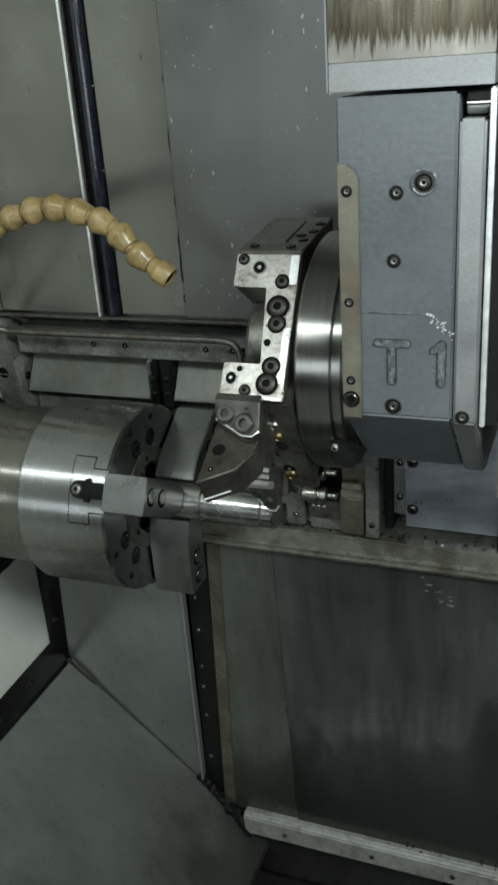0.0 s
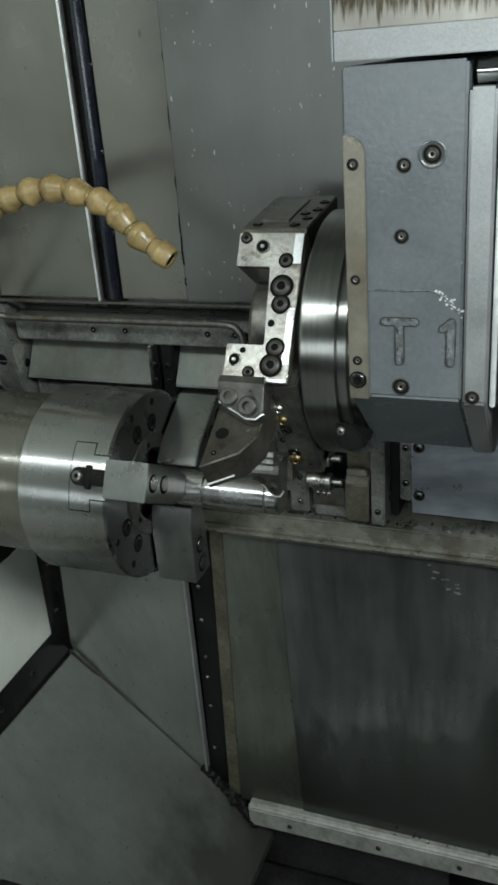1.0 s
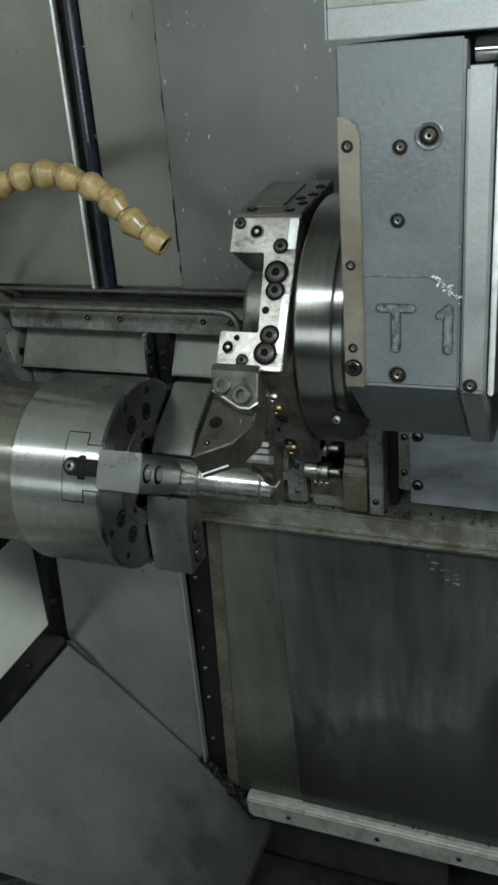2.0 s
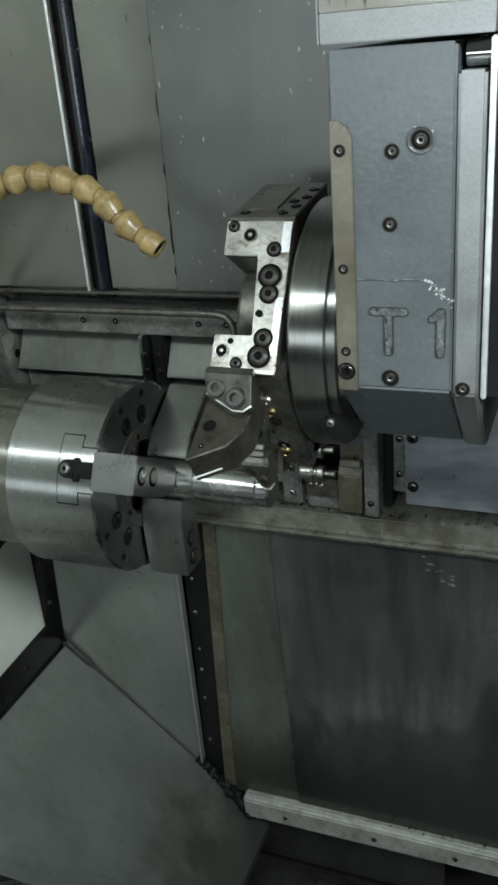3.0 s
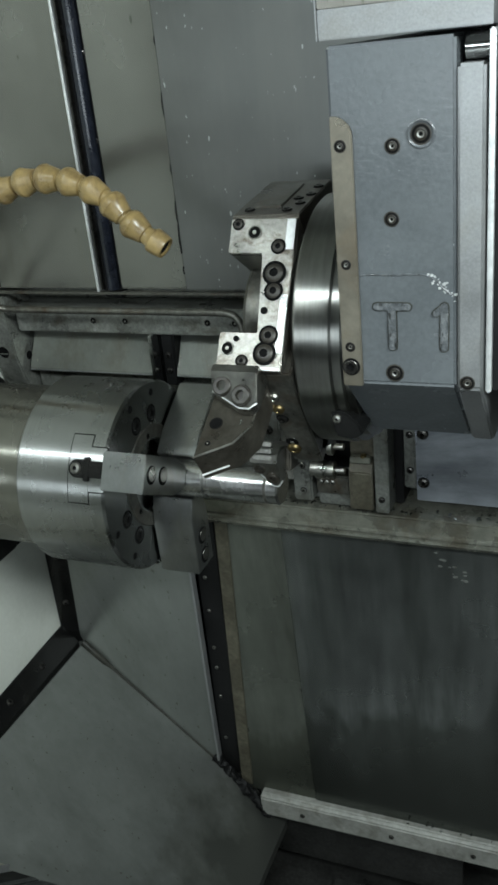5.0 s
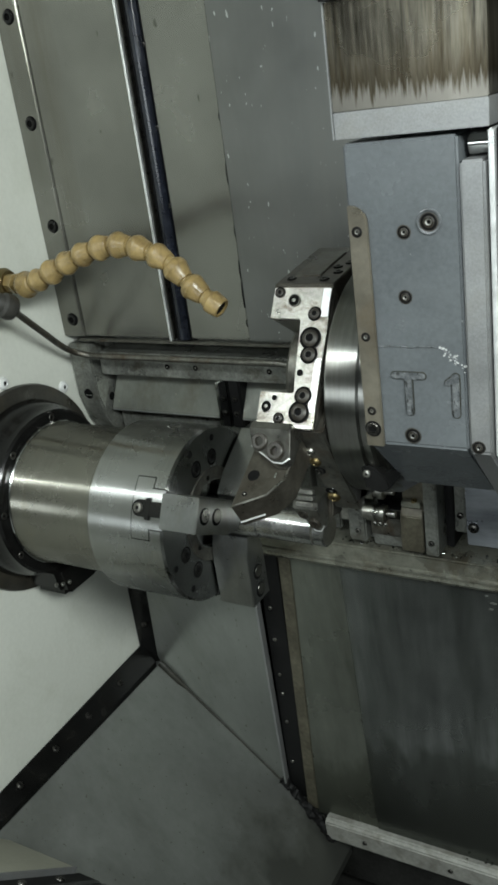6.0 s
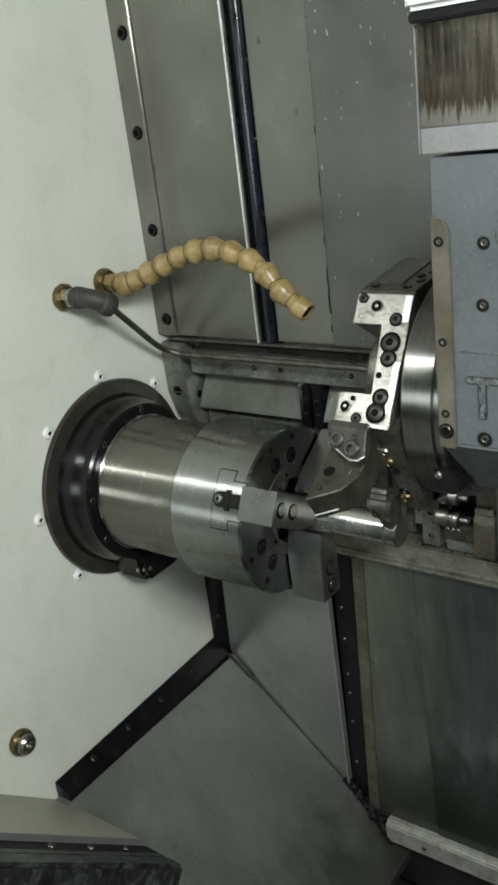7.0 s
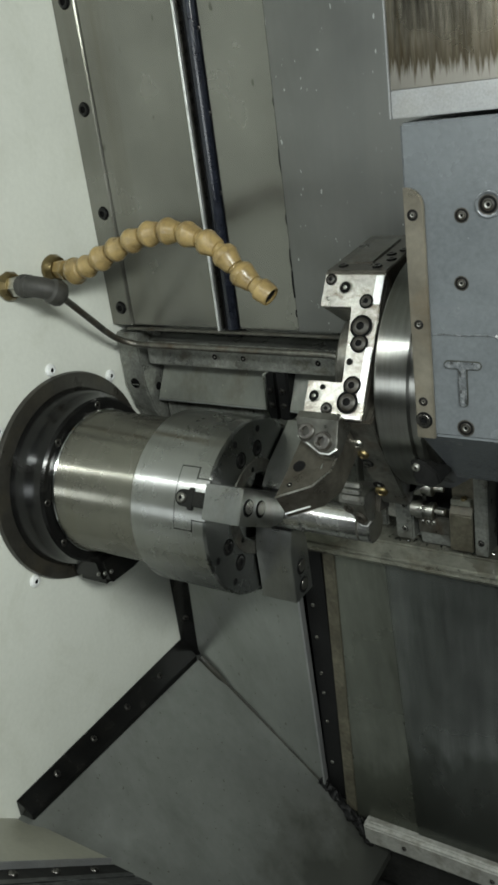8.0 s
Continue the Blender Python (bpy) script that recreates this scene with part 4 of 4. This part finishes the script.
T_STROKES = (((0.5895, 1.2345), (0.6130, 1.2345), 0.0028, 0.0), ((0.6012, 1.2318), (0.6012, 1.2035), 0.0030, 0.0005))
ONE_STROKES = (((0.6400, 1.2350), (0.6396, 1.2035), 0.0030, 0.0), ((0.6338, 1.2300), (0.6390, 1.2340), 0.0024, 0.0005))
for name, strokes, label in (("letter_t", T_STROKES, "raised cast letter T"), ("number_1", ONE_STROKES, "raised cast numeral 1")):
    # Wider dark strokes under the letters draw a dark outline round them.
    face, dirt = bmesh.new(), bmesh.new()
    for p, q, r, lift in strokes:
        merge(face, stroke(p, q, r, lift))
        merge(dirt, stroke(p, q, r + 0.0017, lift * 0.4 - 0.0016))
    raised = part(name, face, M_CHIP_GLINT, slide_block, label)
    part("dark_outline", dirt, M_GRIME, raised, "dark outline round the raised letter")
rng = random.Random(21)
ridge_line = smooth_line([(0.578 + 0.0068 * k, -0.1320, 1.2585 + rng.uniform(-0.0006, 0.0006)) for k in range(8)] + [(0.634, -0.1320, 1.2545), (0.640, -0.1320, 1.2475), (0.647, -0.1320, 1.2430)], 4)
part("paint_ridge", tube(ridge_line, 0.0007, 8), M_CHIP_GLINT, slide_block, "thin chipped ridge in the paint")
flakes = bmesh.new()
for k in range(26):
    along_k = rng.random() ** 0.5
    x, z = 0.626 + 0.022 * along_k + rng.uniform(-0.002, 0.002), 1.2580 - 0.016 * along_k ** 1.5 + rng.uniform(-0.003, 0.003)
    r = rng.uniform(0.0004, 0.0011)
    merge(flakes, prism([(x + r * rng.uniform(0.6, 1.5) * math.cos(q * 1.05), z + r * math.sin(q * 1.05)) for q in range(6)], 0.0006, 0.0, Matrix(((1, 0, 0, 0), (0, 0, 1, -0.1325), (0, 1, 0, 0), (0, 0, 0, 1)))))
part("paint_chips", flakes, M_EDGE, slide_block, "bare bright chips in the paint")
cover = thing("slide_cover_box", (0.62, 0.0, 1.42), "streaked stainless telescopic cover above the turret housing", "cover")
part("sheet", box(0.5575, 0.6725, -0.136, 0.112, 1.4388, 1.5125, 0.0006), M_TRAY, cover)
part("folded_edge", box(0.5560, 0.5572, -0.1375, 0.112, 1.4195, 1.5125, 0.0004), M_LIPSTEEL, cover, "folded sheet edge")
part("lower_lip", box(0.5575, 0.6725, -0.1363, 0.112, 1.4195, 1.4385, 0.0006), M_LIPSTEEL, cover, "cleaner pale lower lip")
cap = thing("cover_cap", (0.65, 0.0, 1.52), "white enamelled cap over the telescopic cover", "cap")
part("cap_sheet", box(0.5545, 0.76, -0.150, 0.112, 1.5215, 1.66, 0.004), M_WHITE, cap)
part("gasket", box(0.5560, 0.755, -0.146, 0.112, 1.513, 1.521, 0.0015), M_RUBBER, cap, "black gasket")
for x in (0.578, 0.68):
    screw(cap, (x, -0.1502, 1.535), (0, -1, 0), 0.0068, M_SCREW, "button")
column = thing("column_cover", (0.75, 0.0, 1.1), "stainless column cover beside the turret housing", "cover")
part("front_sheet", box(0.683, 0.95, -0.118, 0.112, 1.10, 1.512, 0.002), M_SHEET, column)
part("edge_strip", box(0.6695, 0.6735, -0.130, 0.05, 1.168, 1.4175, 0.001), M_EDGE, column, "bright upright sheet edge")
part("seal", box(0.6740, 0.6825, -0.124, 0.05, 1.168, 1.4175, 0.0005), M_RUBBER, column, "black seal")

# ---- turret ----
YC, ZC = 0.044, 1.201


def turret_frame(phi):
    return Matrix.Translation((0, YC, ZC)) @ Matrix.Rotation(radians(90 - phi), 4, "X")


TURRET = axis_to((0, 0.003, 1.182), (1, 0, 0))
turret = thing("tool_turret", (0.50, YC, ZC), "eight-sided steel tool turret with clamped tool blocks", "turret")
part("disc", revolve([(0.484, 0), (0.484, 0.090), (0.487, 0.092), (0.502, 0.092), (0.5105, 0.105), (0.5105, 0)], TURRET, 48), M_DARK, turret, "dark oily disc")
part("drum", revolve([(0.511, 0.06), (0.511, 0.1110), (0.513, 0.1130), (0.5415, 0.1130), (0.543, 0.1090), (0.546, 0.1090), (0.546, 0.1115), (0.551, 0.1115), (0.552, 0.1060), (0.5590, 0.1060), (0.5590, 0.02)], TURRET, 128), M_TURRET, turret, "bright turned drum")
part("hub", revolve([(0.445, 0), (0.445, 0.058), (0.449, 0.062), (0.4835, 0.062), (0.4835, 0)], TURRET, 64), M_DARK, turret, "round hub cap")

# clamping block at the open station: upright web with two arms, bright face plate
m = Matrix.Translation((0, -0.118, 1.177)) @ Matrix.Rotation(radians(90 - 32), 4, "X")
face = m.to_3x3() @ Vector((0, 0, 1))
TO_FACE = Matrix(((0, 1, 0, 0), (1, 0, 0, 0), (0, 0, 1, 0), (0, 0, 0, 1)))
pad = [(-0.0035, 0.4440), (-0.0035, 0.5025), (0.1290, 0.5025), (0.1290, 0.4430), (0.0985, 0.4430), (0.0985, 0.4745), (0.0290, 0.4780), (0.0290, 0.4440)]
block = part("clamp_block", prism(pad, 0.070, 0.0012, m @ Matrix.Translation((0, 0, -0.0762)) @ TO_FACE), M_DARK, turret, "dark steel clamping block with two arms")
station = part("face_plate", prism(pad, 0.0055, 0.0008, m @ Matrix.Translation((0, 0, -0.0060)) @ TO_FACE), M_FACE, turret, "worn bright face plate")
for y0, y1, x0 in ((0.101, 0.1275, 0.4945), (0.012, 0.062, 0.4955)):
    part("rubbed_edge", turned(box(x0, 0.5023, y0, y1, -0.0004, 0.0005, 0.0003), m), M_EDGE, turret, "bright rubbed edge of the face plate")
part("rubbed_edge", turned(box(0.4450, 0.5015, -0.0030, -0.0005, -0.0004, 0.0005, 0.0003), m), M_EDGE, turret, "bright rubbed edge of the face plate")
for x, y, r, kind, mat in ((0.4870, 0.0115, 0.0104, "deep", M_BORE), (0.4890, 0.0268, 0.0088, "deep", M_BORE), (0.4890, 0.0650, 0.0086, "deep", M_BORE), (0.4880, 0.0805, 0.0106, "deep", M_BORE),
                           (0.4890, 0.1035, 0.0068, "deep", M_BORE), (0.4660, 0.1160, 0.0062, "hole", M_DARK), (0.4500, 0.1235, 0.0052, "deep", M_BORE), (0.4530, 0.0150, 0.0060, "hole", M_STEEL), (0.4672, 0.0045, 0.0055, "deep", M_BORE),
                           (0.4825, 0.0480, 0.0032, "dark", M_BLACK), (0.4600, 0.0235, 0.0026, "dark", M_BLACK)):
    screw(station, m @ Vector((x, y, 0.0001 if x < 0.4 else 0.0008)), face, r, mat, kind)
part("top_plate", profile_x([(-0.0500, 1.2860), (-0.0490, 1.2890), (0.050, 1.3010), (0.050, 1.262), (-0.034, 1.262)], 0.4435, 0.5040, 0.0010), M_HOLDER, turret, "oily top plate with screws")
part("top_pad", profile_x([(-0.030, 1.2905), (-0.030, 1.2928), (0.035, 1.3006), (0.035, 1.2985)], 0.455, 0.482, 0.0006), M_DARK, turret, "dark raised pad")
for x, y in ((0.490, -0.038), (0.496, -0.020), (0.498, 0.005), (0.490, -0.006), (0.455, -0.036), (0.498, 0.028)):
    screw(turret, (x, y, 1.2890 + (y + 0.049) * 0.121), (0, -0.12, 1), 0.0042, M_SCREW, "socket")

# the two lower stations, seen edge on
for phi in (-31, -76):
    m = turret_frame(phi)
    side = part("station_plate", turned(box(0.4795, 0.5085, -0.080, 0.054, 0.118, 0.151, 0.0015), m), M_DARK, turret, "dark oily station plate")
    face = m.to_3x3() @ Vector((0, 0, 1))
    for y, r, mat, kind in ((0.021, 0.0052, M_STEEL, "button"), (0.004, 0.0058, M_BRASS, "button"), (-0.011, 0.005, M_SCREW, "socket"), (-0.0575, 0.0068, M_BRASS, "button"), (-0.048, 0.0062, M_BLACK, "hole")):
        screw(side, m @ Vector((0.4855, y, 0.1512)), face, r, mat, kind)


def clamp(m, shift, tang, parent, wide=1.0):
    """A wedge clamp with two cap screws on the holder; local x along the spindle, y along the face, z outwards."""
    foot = [(x * wide, out) for x, out in ((0.0, 0.1500), (0.0415, 0.1500), (0.0430, 0.1830), (0.0375, 0.1890), (0.0290, 0.1890), (0.0, 0.1730))]
    place = m @ Matrix.Translation((0.4455 + shift, tang, 0)) @ Matrix(((1, 0, 0, 0), (0, 0, 1, 0), (0, 1, 0, 0), (0, 0, 0, 1)))
    block = prism(foot, 0.026)
    for v in block.verts:
        if v.co.z > 0.02:
            if v.co.y < 0.16:
                v.co.y += 0.0060
            else:
                v.co.z -= 0.014
    ridge = bmesh.ops.bisect_plane(block, geom=block.verts[:] + block.edges[:] + block.faces[:], plane_co=(0, 0.164, 0), plane_no=(0, 1, 0))["geom_cut"]
    for v in ridge:
        if isinstance(v, bmesh.types.BMVert) and v.co.z > 0.01:
            v.co.z = 0.0265
    bevelled(block, 0.0009)
    body = part("clamp", turned(block, place), M_CLAMP, parent, "oily steel wedge clamp")
    lean = Vector((0, 0.87, 0.49))
    way = m.to_3x3() @ lean
    for x, out in ((0.0105, 0.1700), (0.0300, 0.1790)):
        seat = m @ Vector((0.4455 + shift + x * wide, tang + 0.0135, out))
        part("cap_screw", revolve([(a * (0.4 + 0.6 * wide), b * (0.3 + 0.7 * wide)) for a, b in ((-0.004, 0), (-0.004, 0.0094), (0.0030, 0.0094), (0.0036, 0.0088), (0.0036, 0.0084), (0.0056, 0.0080), (0.0064, 0.0070), (0.0064, 0.0042), (0.0020, 0.0038), (0.0020, 0))], axis_to(seat, way), 24), M_BORE, parent, "dark oily cap screw")
    rim = [(x * wide, out) for x, out in ((0.0, 0.1730), (0.0290, 0.1890), (0.0375, 0.1890), (0.0430, 0.1830))]
    part("clamp_edge", tube([m @ Vector((0.4455 + shift + x, tang + 0.0105, out + 0.0002)) for x, out in rim], 0.0008, 8), M_EDGE, parent, "bright worn clamp edge")


holder = thing("tool_holder", (0.46, -0.12, 1.12), "browned steel tool holder clamped to the turret", "tool holder")
m = turret_frame(-31)
# local outline: along the spindle, outwards
shape = [(0.4420, 0.1515), (0.4845, 0.1515), (0.4845, 0.1980), (0.4730, 0.2170), (0.4425, 0.2340)]
side_way = m @ Matrix.Translation((0, 0.0445, 0)) @ Matrix(((1, 0, 0, 0), (0, 0, -1, 0), (0, 1, 0, 0), (0, 0, 0, 1)))
part("shank", prism(shape, 0.0335, 0.0010, side_way), M_HOLDER, holder, "browned angular shank")
rim = [(0.4845, 0.1820), (0.4845, 0.1980), (0.4730, 0.2170), (0.4425, 0.2340)]
# Bright bead for the worn edge also paints the light on its chamfer.
part("bright_edge", tube([m @ Vector((x, 0.0440, r - 0.0003)) for x, r in rim], 0.0009, 8), M_STEEL, holder, "worn edge with a painted chamfer highlight")
part("insert", tube([m @ Vector((0.4428, 0.0180, 0.2340)), m @ Vector((0.4535, 0.0180, 0.2282)), m @ Vector((0.4640, 0.0180, 0.2224))], 0.0009, 8), M_EDGE, holder, "bright carbide insert edge")
up = m.to_3x3() @ Vector((0, 1, 0))
screw(holder, m @ Vector((0.4530, 0.0447, 0.1985)), up, 0.0060, M_BLACK, "dark", "hole")
screw(holder, m @ Vector((0.4515, 0.0447, 0.2190)), up, 0.0024, M_BLACK, "hole", "hole")
part("slot_mark", turned(box(0.4738, 0.4752, 0.0440, 0.0448, 0.1930, 0.1985, 0.0002), m), M_CHROME, holder, "bright scribed slot")
clamp(m, 0.0, 0.0450, holder)
cutter = thing("tool_holder", (0.46, 0.0, 1.05), "oily dark tool holder with a wedge clamp over the workpiece", "tool holder")
m = turret_frame(-76)
part("shank", turned(box(0.440, 0.474, 0.020, 0.0445, 0.1515, 0.176, 0.0015), m), M_HOLDER, cutter, "short dark shank")
clamp(m, -0.004, 0.0450, cutter, 0.66)
for k in range(3):
    part("ridge", turned(box(0.4450, 0.4640, 0.0660, 0.0725, 0.1430 + 0.0066 * k, 0.1475 + 0.0066 * k, 0.0008), m), M_STEEL, cutter, "bright stacked clamp ridge")
bracket = thing("hose_bracket", (0.55, -0.08, 1.11), "black bent bracket under the turret housing", "bracket")
part("plate", prism([(0.537, 1.132), (0.548, 1.133), (0.562, 1.122), (0.565, 1.113), (0.556, 1.107), (0.541, 1.110)], 0.030, 0.0015, Matrix(((1, 0, 0, 0), (0, 0, 1, -0.100), (0, 1, 0, 0), (0, 0, 0, 1)))), M_BLACK, bracket, "black bent plate")
screw(bracket, (0.543, -0.1002, 1.126), (0, -1, 0), 0.004, M_STEEL, "button")

# ---- small things ----
tag = thing("label_plate", (0.085, 0.140, 1.625), "small white plastic label on the rear panel", "label")
part("plate", box(0.062, 0.098, 0.1385, 0.1408, 1.612, 1.640, 0.0006), M_WHITE, tag)


def chips(name, count, spots, label, seed):
    """Loose turning chips: short bright curls lying on a surface."""
    rng = random.Random(seed)
    bm = bmesh.new()
    for _ in range(count):
        x, y, z = spots(rng)
        r, turn, tilt = rng.uniform(0.0010, 0.0026), rng.uniform(0, 6.3), rng.uniform(-0.5, 0.5)
        sweep, wide = rng.uniform(1.2, 4.2), rng.uniform(0.0008, 0.0020)
        base = Matrix.Translation((x, y, z + r * 0.6)) @ Matrix.Rotation(turn, 4, "Z") @ Matrix.Rotation(tilt, 4, "X")
        row = []
        for k in range(6):
            a = sweep * k / 5
            p, q = Vector((r * math.cos(a), -wide, r * math.sin(a) * 0.7)), Vector((r * math.cos(a), wide, r * math.sin(a) * 0.7))
            row.append((bm.verts.new(base @ p), bm.verts.new(base @ q)))
        for (a, b), (c, d) in zip(row, row[1:]):
            bm.faces.new((a, b, d, c))
    bmesh.ops.solidify(bm, geom=bm.faces[:], thickness=0.0003)
    return tagged(part(name, bm, M_CHROME), label, "chips", kind="stuff")


chips("metal_chips", 90, lambda g: (g.uniform(0.27, 0.70), g.uniform(0.132, 0.148), 0.9035), "bright loose turning chips on the oily bed ledge", 3)
chips("metal_chips", 22, lambda g: (g.uniform(0.52, 0.90), g.uniform(0.182, 0.189), 0.3480), "turning chips lying on the conveyor bar", 9)
